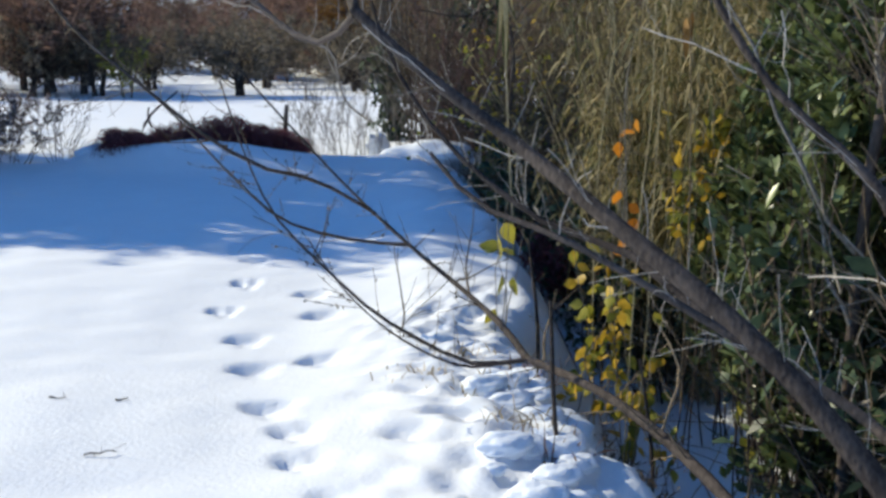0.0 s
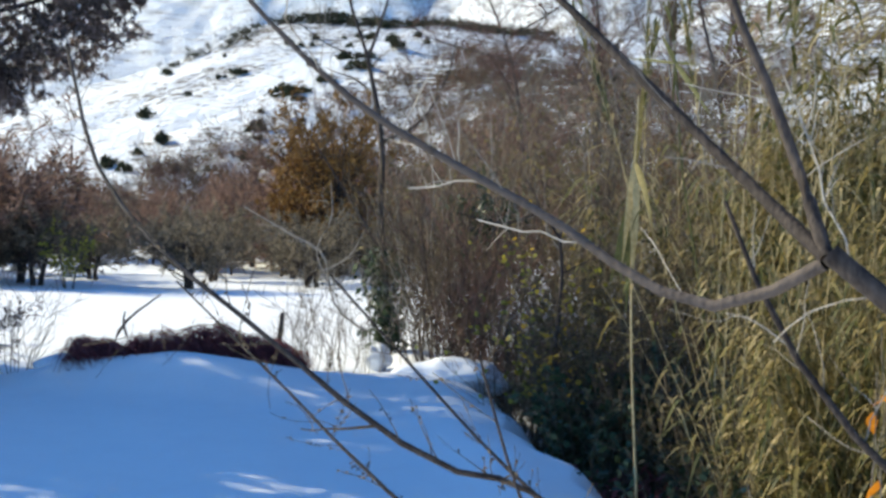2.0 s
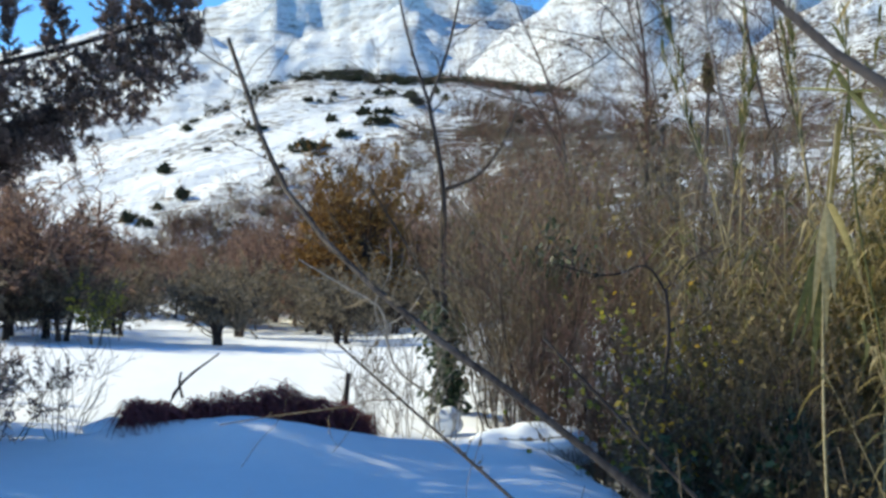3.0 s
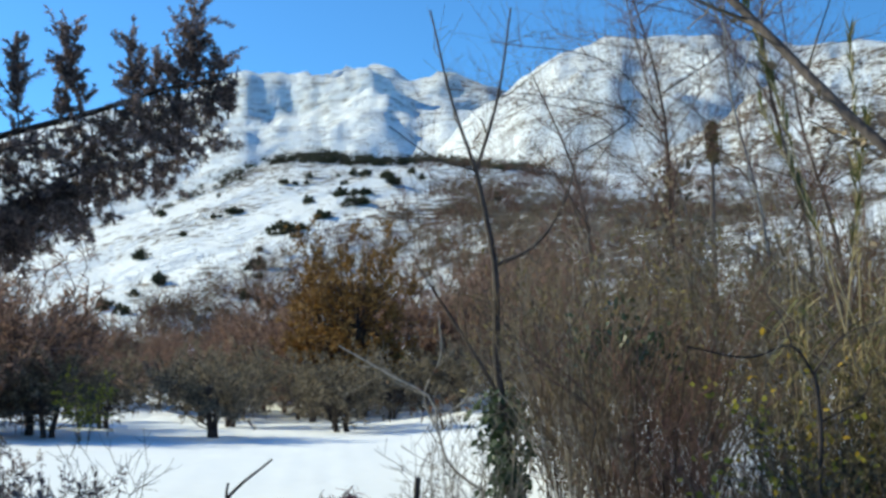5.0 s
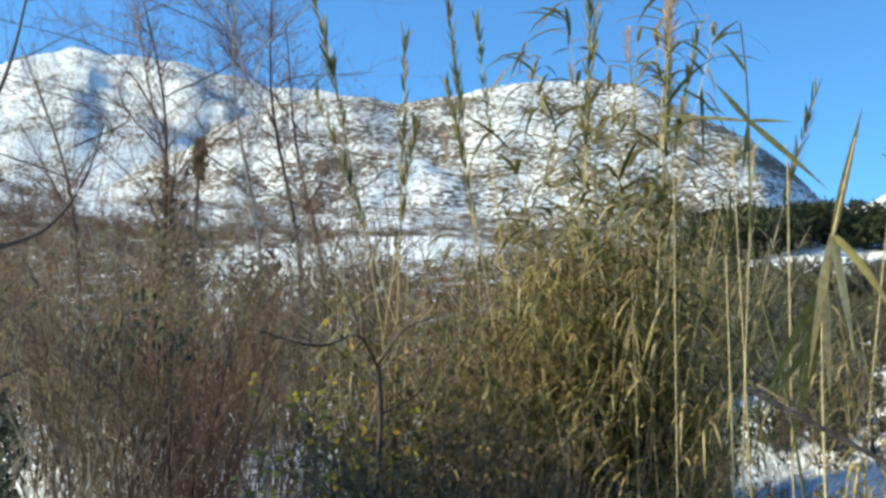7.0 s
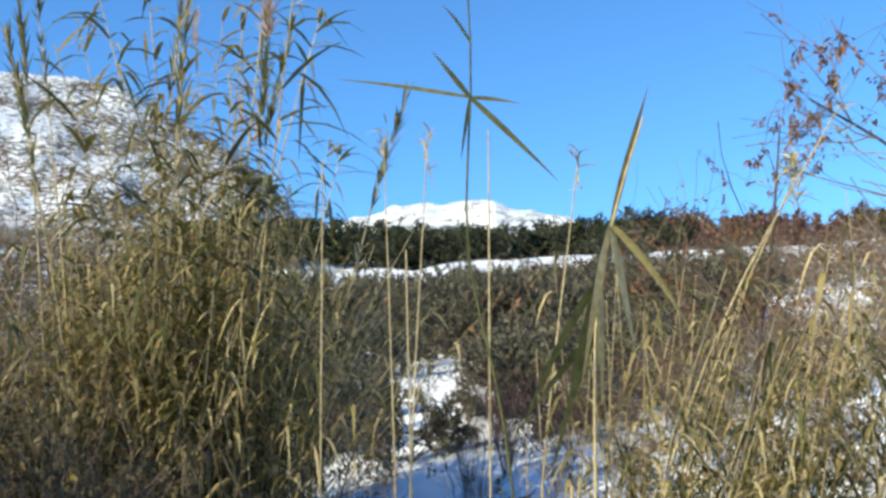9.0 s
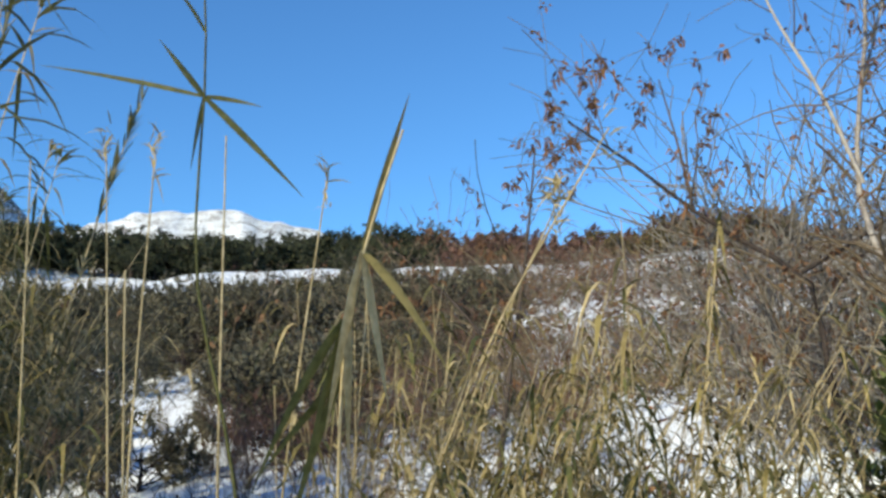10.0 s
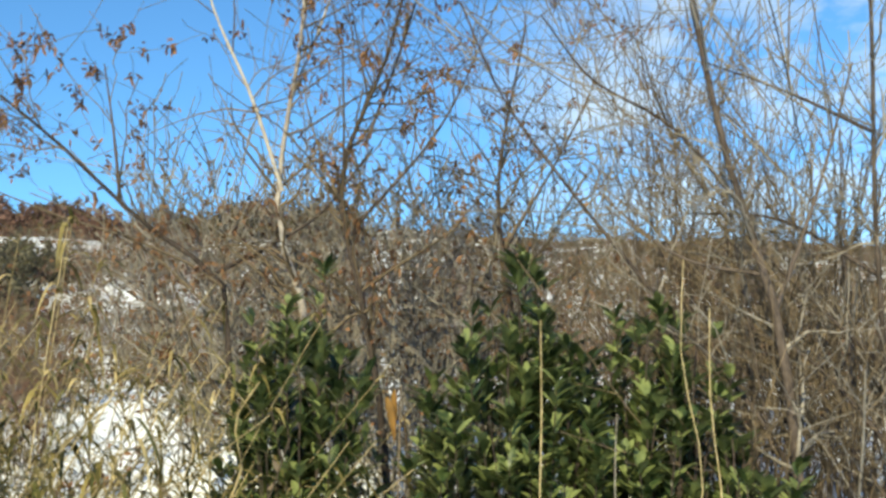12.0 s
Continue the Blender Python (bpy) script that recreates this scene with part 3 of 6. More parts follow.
# the bare trees that lean over the path from the ditch
bare_tree("bare_tree", "leafless grey-brown tree with arching branches over the snowy path", None, [
    ([(1.75, 2.35, -0.35), (1.35, 2.7, 0.25), (0.95, 3.02, 0.75), (0.58, 3.33, 1.05), (0.15, 3.81, 1.38), (-0.12, 3.93, 1.58), (-0.33, 4.03, 1.77)], 0.045, 0.020),
    ([(-0.33, 4.04, 1.76), (-0.4, 4.27, 1.91), (-0.52, 4.43, 2.08), (-0.74, 4.64, 2.36), (-0.89, 4.77, 2.54), (-1.2, 5.05, 2.95)], 0.016, 0.006),
    ([(-0.33, 4.04, 1.76), (-0.34, 4.15, 1.92), (-0.4, 4.2, 2.12), (-0.46, 4.26, 2.31), (-0.52, 4.3, 2.7)], 0.015, 0.006),
    ([(-0.33, 4.05, 1.75), (-0.41, 4.17, 1.68), (-0.5, 4.25, 1.65), (-0.63, 4.38, 1.71), (-0.79, 4.51, 1.83), (-1.03, 4.63, 1.97), (-1.26, 4.7, 2.11), (-1.49, 4.71, 2.31), (-1.75, 4.8, 2.6)], 0.014, 0.005),
    ([(1.35, 2.7, 0.25), (1.09, 3.5, 0.59), (0.88, 3.74, 0.74), (0.63, 3.97, 0.91), (0.49, 4.11, 0.92), (0.21, 4.29, 1.08), (-0.04, 4.44, 1.31), (-0.21, 4.56, 1.57), (-0.33, 4.66, 1.9)], 0.026, 0.006),
    ([(1.55, 2.5, 0.05), (1.36, 3.13, 0.46), (0.97, 3.45, 0.68), (0.63, 3.68, 0.86), (0.44, 3.82, 0.95), (0.1, 4.07, 1.07), (-0.05, 4.18, 1.23)], 0.026, 0.008),
    ([(1.45, 2.6, 0.15), (1.3, 2.8, 0.8), (1.22, 2.93, 1.22), (1.12, 3.04, 1.35), (0.98, 3.15, 1.49), (0.86, 3.29, 1.7), (0.75, 3.45, 2.0)], 0.026, 0.010),
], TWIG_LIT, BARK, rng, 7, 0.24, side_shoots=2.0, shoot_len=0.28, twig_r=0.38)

bare_tree("bare_sapling", "slender leafless sapling with long whippy branches over the snow", None, [
    ([(1.25, 2.75, -0.45), (0.96, 3.19, 0.15), (0.83, 3.56, 0.24), (0.6, 4.06, 0.31), (0.36, 4.42, 0.33)], 0.026, 0.017),
    ([(0.36, 4.42, 0.33), (0.29, 4.8, 0.36), (0.14, 5.27, 0.41), (-0.19, 5.96, 0.55), (-0.67, 6.6, 0.88), (-1.05, 6.78, 1.26), (-1.4, 6.92, 1.62)], 0.017, 0.005),
    ([(-0.4, 6.25, 0.69), (-0.72, 5.75, 0.95), (-1.0, 5.5, 1.06), (-1.15, 5.5, 1.15), (-1.6, 5.6, 1.48), (-1.95, 5.8, 1.72), (-2.22, 6.05, 1.98), (-2.5, 6.5, 2.55)], 0.012, 0.007),
    ([(-0.19, 5.96, 0.55), (-0.5, 6.0, 0.57), (-0.9, 6.1, 0.66), (-1.25, 6.38, 0.88), (-1.6, 6.72, 1.15), (-1.9, 6.97, 1.38), (-2.15, 7.2, 1.57)], 0.011, 0.004),
    ([(0.38, 4.4, 0.33), (0.12, 4.42, 0.31), (-0.08, 4.46, 0.39), (-0.28, 4.5, 0.5), (-0.5, 4.54, 0.69), (-0.73, 4.57, 0.93), (-0.86, 4.59, 1.21), (-0.95, 4.6, 1.5)], 0.011, 0.003),
    ([(0.36, 4.42, 0.33), (0.1, 4.5, 0.27), (-0.15, 4.55, 0.36), (-0.4, 4.6, 0.55), (-0.62, 4.62, 0.85)], 0.008, 0.002),
], TWIG, BARK, rng, 9, 0.2, side_shoots=0.8, shoot_len=0.35, buds=40)


def stub(place, tip, r, label):
    root = thing("dead_sapling", (0, 0, 0), label, "dead sapling", "dark stems on the bank")
    p, rr = stem_part("stem", rng, [place, tuple((np.array(place) + np.array(tip)) / 2 + rng.normal(size=3) * 0.03), tip], r, r * 0.6, BARK_DARK, root, 8, 6, 0.15)
    tw = Builder()
    q, qr = sprout(rng, p, rr, 5, 0.14, 0.9, 0.2)
    tw.tubes(q, np.maximum(qr * 0.4, 0.0018), 3)
    part("brushwood", tw, TWIG, root, kind="stuff")


stub((0.55, 3.75, -0.45), (0.44, 4.26, 0.62), 0.015, "dark upright dead stem on the snowy bank")
stub((0.56, 6.0, -0.35), (0.5, 6.19, 0.55), 0.014, "dark upright dead stem beside the ditch")
stub((0.95, 4.6, -0.7), (0.9, 4.7, 0.25), 0.012, "thin dark dead stem in the ditch")


def autumn_vine(x, y, z0, z1, mats, count, label, leaf=0.07, spread=0.14):
    """A hanging strand of autumn leaves on thin stems."""
    root = thing("leafy_vine", (0, 0, 0), label, "vine", "vines with autumn leaves")
    base = np.array([[x, y, z0]]) + rng.normal(size=(4, 3)) * (spread, spread, 0.02)
    tips = np.array([[x, y, z1]]) + rng.normal(size=(4, 3)) * (spread, spread, 0.12)
    p = lines_from(rng, base, tips, 8, 0.12)
    st = Builder()
    st.tubes(p, np.broadcast_to(np.linspace(0.004, 0.002, 8), p.shape[:2]), 4)
    part("stem", st, TWIG_PALE, root)
    for i, m in enumerate(mats):
        lf = Builder()
        at, t = along(rng, p, count // len(mats), 0.3)
        at = at + rng.normal(size=at.shape) * 0.035
        way = rng.normal(size=at.shape) * 0.5 + np.array([0, 0, -0.7])
        lf.blades(at, way, leaf * rng.uniform(0.7, 1.25, len(at)), leaf * 0.75, 0.15, 4, 0, (0.1, 0.85, 1.0, 0.6, 0.02), fold=0.12)
        part("foliage", lf, m, root, kind="stuff")


autumn_vine(1.14, 6.84, 0.1, 1.36, [ORANGE], 9, "climbing stem with bright orange autumn leaves", 0.10, 0.05)
autumn_vine(1.72, 7.1, 0.0, 1.25, [LIME, YELLOW], 90, "hanging vine with yellow-green autumn leaves", 0.085)
autumn_vine(1.95, 7.3, 0.1, 1.2, [LIME], 30, "hanging vine with greenish autumn leaves", 0.08)
autumn_vine(0.36, 6.1, -0.2, 0.82, [LIME], 7, "thin stem with a large pale yellow leaf", 0.13, 0.04)
autumn_vine(0.85, 5.6, -0.6, 0.5, [YELLOW, LIME], 74, "vine with yellow and green leaves beside the ditch", 0.08)
autumn_vine(1.05, 5.9, -0.6, 0.35, [YELLOW, LIME], 46, "vine with dull yellow leaves beside the ditch", 0.075)
autumn_vine(1.05, 5.4, -0.7, 0.0, [YELLOW, LIME], 44, "low vine with yellow leaves over the ditch", 0.085)
autumn_vine(1.5, 5.2, -0.7, -0.1, [LIME], 16, "low vine with yellow-green leaves over the ditch", 0.07)


def grass_tuft(x, y, h, count, mat, label, name="grass_tuft", cat="grass", spread=0.09, z=None, group="dry tufts in the snow"):
    b = Builder()
    z0 = hz(x, y) - 0.02 if z is None else z
    base = np.array([x, y, z0]) + rng.normal(size=(count, 3)) * (spread, spread, 0)
    way = rng.normal(size=(count, 3)) * 0.45 + np.array([0, 0, 1.0])
    b.blades(base, way, h * rng.uniform(0.5, 1.2, count), 0.008, 0.35, 3)
    return tagged(part(name, b, mat), label, cat, group, "stuff")


for gx, gy, gh in ((0.3, 4.28, 0.16), (0.2, 4.75, 0.12), (-0.1, 5.0, 0.10), (0.42, 4.0, 0.2), (0.1, 5.4, 0.12), (0.45, 5.2, 0.2)):
    grass_tuft(gx, gy, gh, 46, DRY_GRASS if gh < 0.18 else RUSSET, "dry grass tuft poking through the snow on the bank")

# twigs lying in the snow
for gx, gy, ln, turn in ((-1.44, 4.08, 0.13, 12), (-1.84, 4.8, 0.09, -8), (-1.53, 4.8, 0.06, 25)):
    b = Builder()
    ex, ey = gx + ln * math.cos(radians(turn)), gy + ln * math.sin(radians(turn))
    p = lines_from(rng, np.array([[gx, gy, hz(gx, gy) + 0.008]]), np.array([[ex, ey, hz(ex, ey) + 0.012]]), 6, 0.35)
    b.tubes(p, np.linspace(0.0045, 0.002, 6)[None], 5)
    q, qr = sprout(rng, p, np.full((1, 6), 0.003), 3, ln * 0.5, 0.9, 0.25)
    b.tubes(q, qr, 4)
    tagged(part("fallen_twig", b, BARK_DARK), "small dark twig lying on the snow", "twig", "twigs on the snow")


# ---- shrubs and trees built once, then copied ----
def shrub(name, label, seed, height_, width, stems, mids, fines, mat, leaf=None, leaves=0, leaf_len=0.05, leaf_w=0.03, category="shrub", r=0.012, group="", fine_r=0.0022, bark=None, droop=0.2, sides=3, base=(0, 0, -60), lean=(0, 0)):
    g = np.random.default_rng(seed)
    root = thing(name, base, label, category, group)
    a = g.uniform(0, 2 * math.pi, stems)
    d = width * np.sqrt(g.uniform(0, 1, stems))
    b0 = np.stack([np.cos(a) * d * 0.25, np.sin(a) * d * 0.25, np.full(stems, -0.15)], 1)
    b1 = np.stack([np.cos(a) * d + lean[0], np.sin(a) * d + lean[1], height_ * g.uniform(0.55, 1.0, stems)], 1)
    p0 = lines_from(g, b0, b1, 7, 0.16)
    r0 = np.broadcast_to(np.linspace(1, 0.3, 7), p0.shape[:2]) * r * g.uniform(0.6, 1.2, stems)[:, None]
    b = Builder()
    b.tubes(p0, r0, 4)
    part("stem", b, bark or mat, root, kind="stuff")
    p1, r1 = sprout(g, p0, r0, mids, height_ * 0.34, 0.75, 0.3, 5, 0.2)
    p2, r2 = sprout(g, p1, r1, fines, height_ * 0.17, 0.8, 0.25, 4, 0.1)
    b = Builder()
    b.tubes(p1, np.maximum(r1, fine_r * 1.4), 3)
    b.tubes(p2, np.maximum(r2, fine_r), sides)
    part("brushwood", b, mat, root, kind="stuff")
    if leaves:
        b = Builder()
        leaf_tufts(g, b, np.concatenate([p2, p1[:, :4]]), leaves, leaf_len, leaf_w, droop)
        part("foliage", b, leaf, root, kind="stuff")
    return root


def spread_copies(proto, places, lift=0.0, scale=(0.8, 1.2)):
    """Stand copies of a thing on the ground at the places (x, y)."""
    first = True
    tops = height(np.array([q[0] for q in places]), np.array([q[1] for q in places]))
    for (x, y), z in zip(places, tops):
        m = pose(x, y, float(z) + lift, 0, 0, rng.uniform(0, 360)) @ Matrix.Scale(rng.uniform(*scale), 4)
        if first:
            proto.matrix_world, first = m, False
        else:
            copy_thing_scaled(proto, m)


def copy_thing_scaled(ob, m):
    c = copy_thing(ob, Matrix.Identity(4))
    c.matrix_basis = m
    return c


def polar(az, r, cx=-3.0, cy=6.0):
    return cx + r * math.sin(radians(az)), cy + r * math.cos(radians(az))


def scatter(count, az, r, gap=0.0):
    out = []
    while len(out) < count:
        q = polar(rng.uniform(*az), math.sqrt(rng.uniform(r[0] ** 2, r[1] ** 2)))
        if all((q[0] - o[0]) ** 2 + (q[1] - o[1]) ** 2 > gap * gap for o in out[-60:]):
            out.append(q)
    return out


def clumps(groups, each, az, r, along_, across):
    """Places in drawn-out groups that lie level along the slope."""
    out = []
    for a, d in zip(rng.uniform(*az, groups), np.sqrt(rng.uniform(r[0] ** 2, r[1] ** 2, groups))):
        for _ in range(each):
            dd = d + rng.normal() * across
            out.append(polar(a + math.degrees(rng.normal() * along_ / dd), max(r[0], dd)))
    return out


def shares(places, protos, lift=0.0, scale=(0.8, 1.2)):
    for i, q in enumerate(protos):
        spread_copies(q, places[i :: len(protos)], lift, scale)


# ---- brown thicket behind the ditch ----
thick = [shrub("bare_shrub", "tall leafless brown thicket shrub with dense fine twigs", 100 + i, 3.9, 1.3, 10, 70, 260, (TWIG, TWIG_RED, TWIG_PALE, TWIG)[i], (RUSSET, OLIVE, REED_LEAF, REED_LEAF)[i], (380, 420, 260, 600)[i], (0.06, 0.06, 0.1, 0.16)[i], 0.032, r=0.018, group="brown thicket", fine_r=0.004, bark=(BARK, BARK, BARK_PALE, BARK)[i], lean=(0.5 * (i - 1.5), 0)) for i in range(4)]
shares(scatter(40, (9, 36), (13.5, 27), 1.2), thick, -0.1, (0.75, 1.25))
low = [shrub("bare_shrub", "low dense leafless shrub with purplish brown twigs", 120 + i, 2.6, 1.0, 16, 80, 300, (TWIG_RED, TWIG)[i], None, 0, r=0.014, group="brown thicket", fine_r=0.0035, bark=BARK_DARK) for i in range(2)]
shares([(0.7, 15.4), (1.2, 14.2), (0.1, 16.6), (0.9, 16.5), (1.6, 13.2), (2.1, 12.2), (0.6, 17.6), (-0.2, 17.9), (1.6, 17.4), (0.2, 19), (1.4, 19), (2.6, 17), (0.35, 15.7), (-0.35, 17.0), (1.9, 15.9), (0.6, 16.2), (1.3, 15.2)], low, -0.1, (0.7, 1.15))
ditch_shrub = shrub("bare_shrub", "low dark leafless shrub on the far side of the ditch", 125, 1.7, 0.9, 18, 90, 320, TWIG, RUSSET, 40, 0.06, 0.04, r=0.012, group="shrubs along the ditch", fine_r=0.003, bark=BARK_DARK)
spread_copies(ditch_shrub, [(2.0, 9.6), (3.6, 9.4)], -0.1, (0.75, 1.05))
small = shrub("pale_shrub", "small bare pale-twigged shrub standing in the snow", 130, 1.3, 0.6, 9, 34, 100, TWIG_PALE, None, 0, r=0.008, group="small shrubs by the bank", fine_r=0.0028)
spread_copies(small, [(-2.0, 16.9), (-1.6, 17.2), (-2.2, 17.6), (-1.2, 17.0), (-0.6, 16.4), (-5.6, 15.6)], -0.05, (0.7, 1.1))
yb = shrub("yellow_leaved_bush", "twiggy bush with scattered yellow autumn leaves", 140, 2.6, 1.0, 10, 60, 200, TWIG, YELLOW, 230, 0.085, 0.07, "bush", 0.012, "yellow bushes", 0.003)
yb2 = shrub("yellow_leaved_bush", "twiggy bush with yellow-green autumn leaves", 141, 2.4, 1.0, 10, 50, 180, TWIG, LIME, 260, 0.085, 0.07, "bush", 0.012, "yellow bushes", 0.003)
spread_copies(yb, [(0.75, 13.9)], -0.1, (0.9, 0.95))
spread_copies(yb2, [(1.3, 14.0), (0.6, 14.4)], -0.1, (0.85, 0.95))
ivy = shrub("ivy_bush", "dense dark green ivy bush at the end of the bank", 150, 1.25, 0.6, 12, 50, 120, TWIG, IVY, 900, 0.09, 0.075, "bush", 0.012, "ivy bushes", 0.003, droop=0.4)
spread_copies(ivy, [(1.0, 12.45), (1.65, 13.5), (1.75, 15.2), (1.25, 12.9)], 0.1, (1.0, 1.2))

bramble = shrub("bramble_bush", "dark tangled bramble bush in the shaded ditch", 151, 1.1, 0.75, 16, 60, 200, TWIG, IVY, 700, 0.075, 0.05, "bush", 0.009, "brambles in the ditch", 0.0025, droop=0.4, bark=BARK_DARK)
spread_copies(bramble, [(2.2, 3.7), (2.1, 2.7), (2.6, 3.2), (2.4, 5.4), (2.4, 4.9), (2.6, 5.9), (2.3, 4.1), (2.9, 6.9), (2.4, 4.4), (1.9, 8.4), (2.9, 8.0), (1.5, 9.2), (1.4, 10.6)], -0.05, (1.0, 1.5))
deadb = shrub("dead_fern_clump", "clump of dark brown dead fern against the bank", 152, 0.8, 0.5, 20, 60, 160, TWIG_RED, BRACKEN, 500, 0.16, 0.03, "fern", 0.007, "dead ferns on the bank", 0.003, droop=0.5, bark=BARK_DARK)
spread_copies(deadb, [(1.15, 11.7), (1.45, 11.5), (1.15, 10.6)], -0.15, (0.9, 1.15))
roots = shrub("dead_fern_clump", "dark dead fern and root stems hanging on the bank", 153, 0.6, 0.3, 16, 50, 120, BARK_DARK, TWIG, 120, 0.1, 0.02, "fern", 0.008, "dead ferns on the bank", 0.003, droop=0.6, bark=BARK_DARK)
spread_copies(roots, [(0.72, 3.45), (0.8, 4.3), (0.84, 2.9), (0.85, 5.6)], -0.15, (0.6, 0.8))


leafy = shrub("leafy_bush", "dense olive-brown bush with small withering leaves", 155, 2.9, 1.05, 14, 90, 330, TWIG, OLIVE_BROWN, 1800, 0.07, 0.04, "bush", 0.013, "olive-brown bushes", 0.003)
spread_copies(leafy, [(1.3, 13.4), (1.8, 13.8), (2.3, 14.4), (2.8, 15.0), (1.9, 14.8), (2.4, 15.6)], -0.1, (0.85, 1.1))
leafy_low = shrub("leafy_bush", "low olive-brown bush beside the snowy ditch", 156, 1.7, 0.8, 14, 80, 280, TWIG, OLIVE_BROWN, 1500, 0.065, 0.04, "bush", 0.011, "olive-brown bushes", 0.0028)
spread_copies(leafy_low, [(1.9, 8.7), (2.3, 9.6), (1.7, 10.3), (2.0, 11.2), (2.8, 8.6), (3.4, 6.3), (3.3, 5.4), (1.5, 11.8), (2.6, 11.5), (3.2, 11.0), (2.5, 10.5), (3.5, 12.0)], -0.1, (0.9, 1.1))


bare_tree("spreading_sapling", "small dark bare sapling with level spreading branches in the thicket", None, [
    ([(0.86, 13.8, -0.3), (0.86, 13.8, 1.02), (0.89, 13.8, 1.55), (0.85, 13.8, 1.98)], 0.028, 0.02),
    ([(0.85, 13.8, 1.95), (0.64, 13.75, 2.2), (0.28, 13.7, 2.1), (-0.33, 13.6, 2.18)], 0.014, 0.006),
    ([(0.85, 13.8, 1.98), (1.11, 13.75, 2.3), (1.42, 13.7, 2.42)], 0.012, 0.005),
    ([(0.89, 13.8, 1.55), (1.25, 13.7, 1.8), (1.33, 13.7, 2.1)], 0.010, 0.004),
    ([(0.64, 13.75, 2.2), (0.54, 13.7, 2.42), (0.38, 13.7, 2.68)], 0.009, 0.004),
], TWIG_PALE, BARK_DARK, rng, 6, 0.35, side_shoots=2.0, shoot_len=0.5)


# ---- giant reeds ----
def reed_lines(g, base, hgt, lean, n=8):
    u = np.linspace(0, 1, n)[None, :, None]
    tip = base + np.stack([lean[:, 0] * hgt, lean[:, 1] * hgt, hgt * (1 - 0.3 * (lean**2).sum(1))], 1)
    bow = np.stack([lean[:, 0], lean[:, 1], 0 * hgt], 1)[:, None] * (hgt[:, None, None] * 0.35) * (u**2 - u)
    return base[:, None] * (1 - u) + tip[:, None] * u + bow


def reed_leaves(g, b, p, count, mat, lo, length=0.5, width=0.034, droop=0.7, up=0.5):
    at, t = along(g, p, count, lo)
    q = g.normal(size=(count, 3)) * (1, 1, 0.15)
    q /= np.linalg.norm(q, axis=1, keepdims=True)
    way = t * up + q * 0.8
    side = np.cross(way, np.array([0, 0, 1.0]))
    b.blades(at, way, length * g.uniform(0.6, 1.2, count), width * g.uniform(0.7, 1.2, count), droop * g.uniform(0.3, 1.5, count), 4, mat, (0.5, 1.0, 0.85, 0.5, 0.03), side)


def reed(seed, h, plume, green):
    g = np.random.default_rng(seed)
    root = thing("reed", (0, 0, -60), "tall giant reed with drooping leaves" + (" and a buff plume" if plume else ""), "reed", "giant reeds")
    p = reed_lines(g, np.zeros((1, 3)), np.array([h]), g.normal(size=(1, 2)) * 0.11)
    b = Builder()
    b.tubes(p, np.linspace(0.012, 0.004, 8)[None], 5)
    part("cane", b, CANE, root)
    b = Builder()
    reed_leaves(g, b, p, 26 if green else 18, 0, 0.35 if green else 0.45, 0.55, 0.042)
    part("foliage", b, REED_GREEN if green else REED_LEAF, root, kind="stuff")
    b = Builder()
    reed_leaves(g, b, p, 14, 0, 0.25, 0.42, 0.03, 0.8, 0.3)
    part("foliage", b, REED_DRY, root, kind="stuff")
    if plume:
        b = Builder()
        tip = p[0, -1]
        at = tip + np.stack([g.normal(size=90) * 0.01, g.normal(size=90) * 0.01, g.uniform(-0.12, 0.32, 90)], 1)
        b.blades(at, g.normal(size=(90, 3)) * 0.4 + (0.15, 0, 1), 0.2, 0.012, 0.35, 3)
        part("plume", b, PLUME, root, kind="stuff")
    return root


reeds = [reed(200 + i, h, i in (1, 4), i in (2, 5)) for i, h in enumerate((4.2, 5.6, 3.8, 4.8, 6.0, 4.4))]


def reed_place():
    u, v = rng.uniform(0, 1), float(np.clip(rng.normal() * 0.7, -1.2, 1.2))
    x = np.interp(u, [0, 0.25, 0.5, 0.75, 1], [3.4, 3.9, 4.6, 5.6, 7.4])
    y = np.interp(u, [0, 0.25, 0.5, 0.75, 1], [14.6, 14.8, 15.2, 16.1, 17.6])
    return x - v * 0.5, y + v * 0.9


def plumed_reed(az, elev, r, plume, seed):
    """A tall reed whose upper third carries a feathery bunch of upright leaves."""
    g = np.random.default_rng(seed)
    x, y = polar(az, r, -3.71, 5.83)
    z0 = hz(x, y)
    h = 1.5 + r * math.tan(radians(elev)) - z0
    root = thing("plumed_reed", (x, y, z0), "very tall giant reed with a feathery leafy top", "reed", "tall plumed reeds", g.uniform(0, 360))
    p = reed_lines(g, np.zeros((1, 3)), np.array([h]), g.normal(size=(1, 2)) * 0.10)
    b = Builder()
    b.tubes(p, np.linspace(0.014, 0.005, 8)[None], 6)
    part("cane", b, CANE, root)
    b = Builder()
    reed_leaves(g, b, p, 50, 0, 0.74, 0.3, 0.028, 0.15, 2.4)
    part("foliage", b, REED_GREEN, root, kind="stuff")
    b = Builder()
    reed_leaves(g, b, p, 26, 0, 0.62, 0.28, 0.024, 0.4, 1.8)
    part("foliage", b, REED_DRY, root, kind="stuff")
    if plume:
        b = Builder()
        at = p[0, -1] + np.stack([g.normal(size=150) * 0.02, g.normal(size=150) * 0.02, g.uniform(-0.35, 0.25, 150)], 1)
        b.blades(at, g.normal(size=(150, 3)) * 0.35 + (0.15, 0, 1), 0.26, 0.014, 0.3, 3)
        part("plume", b, PLUME, root, kind="stuff")


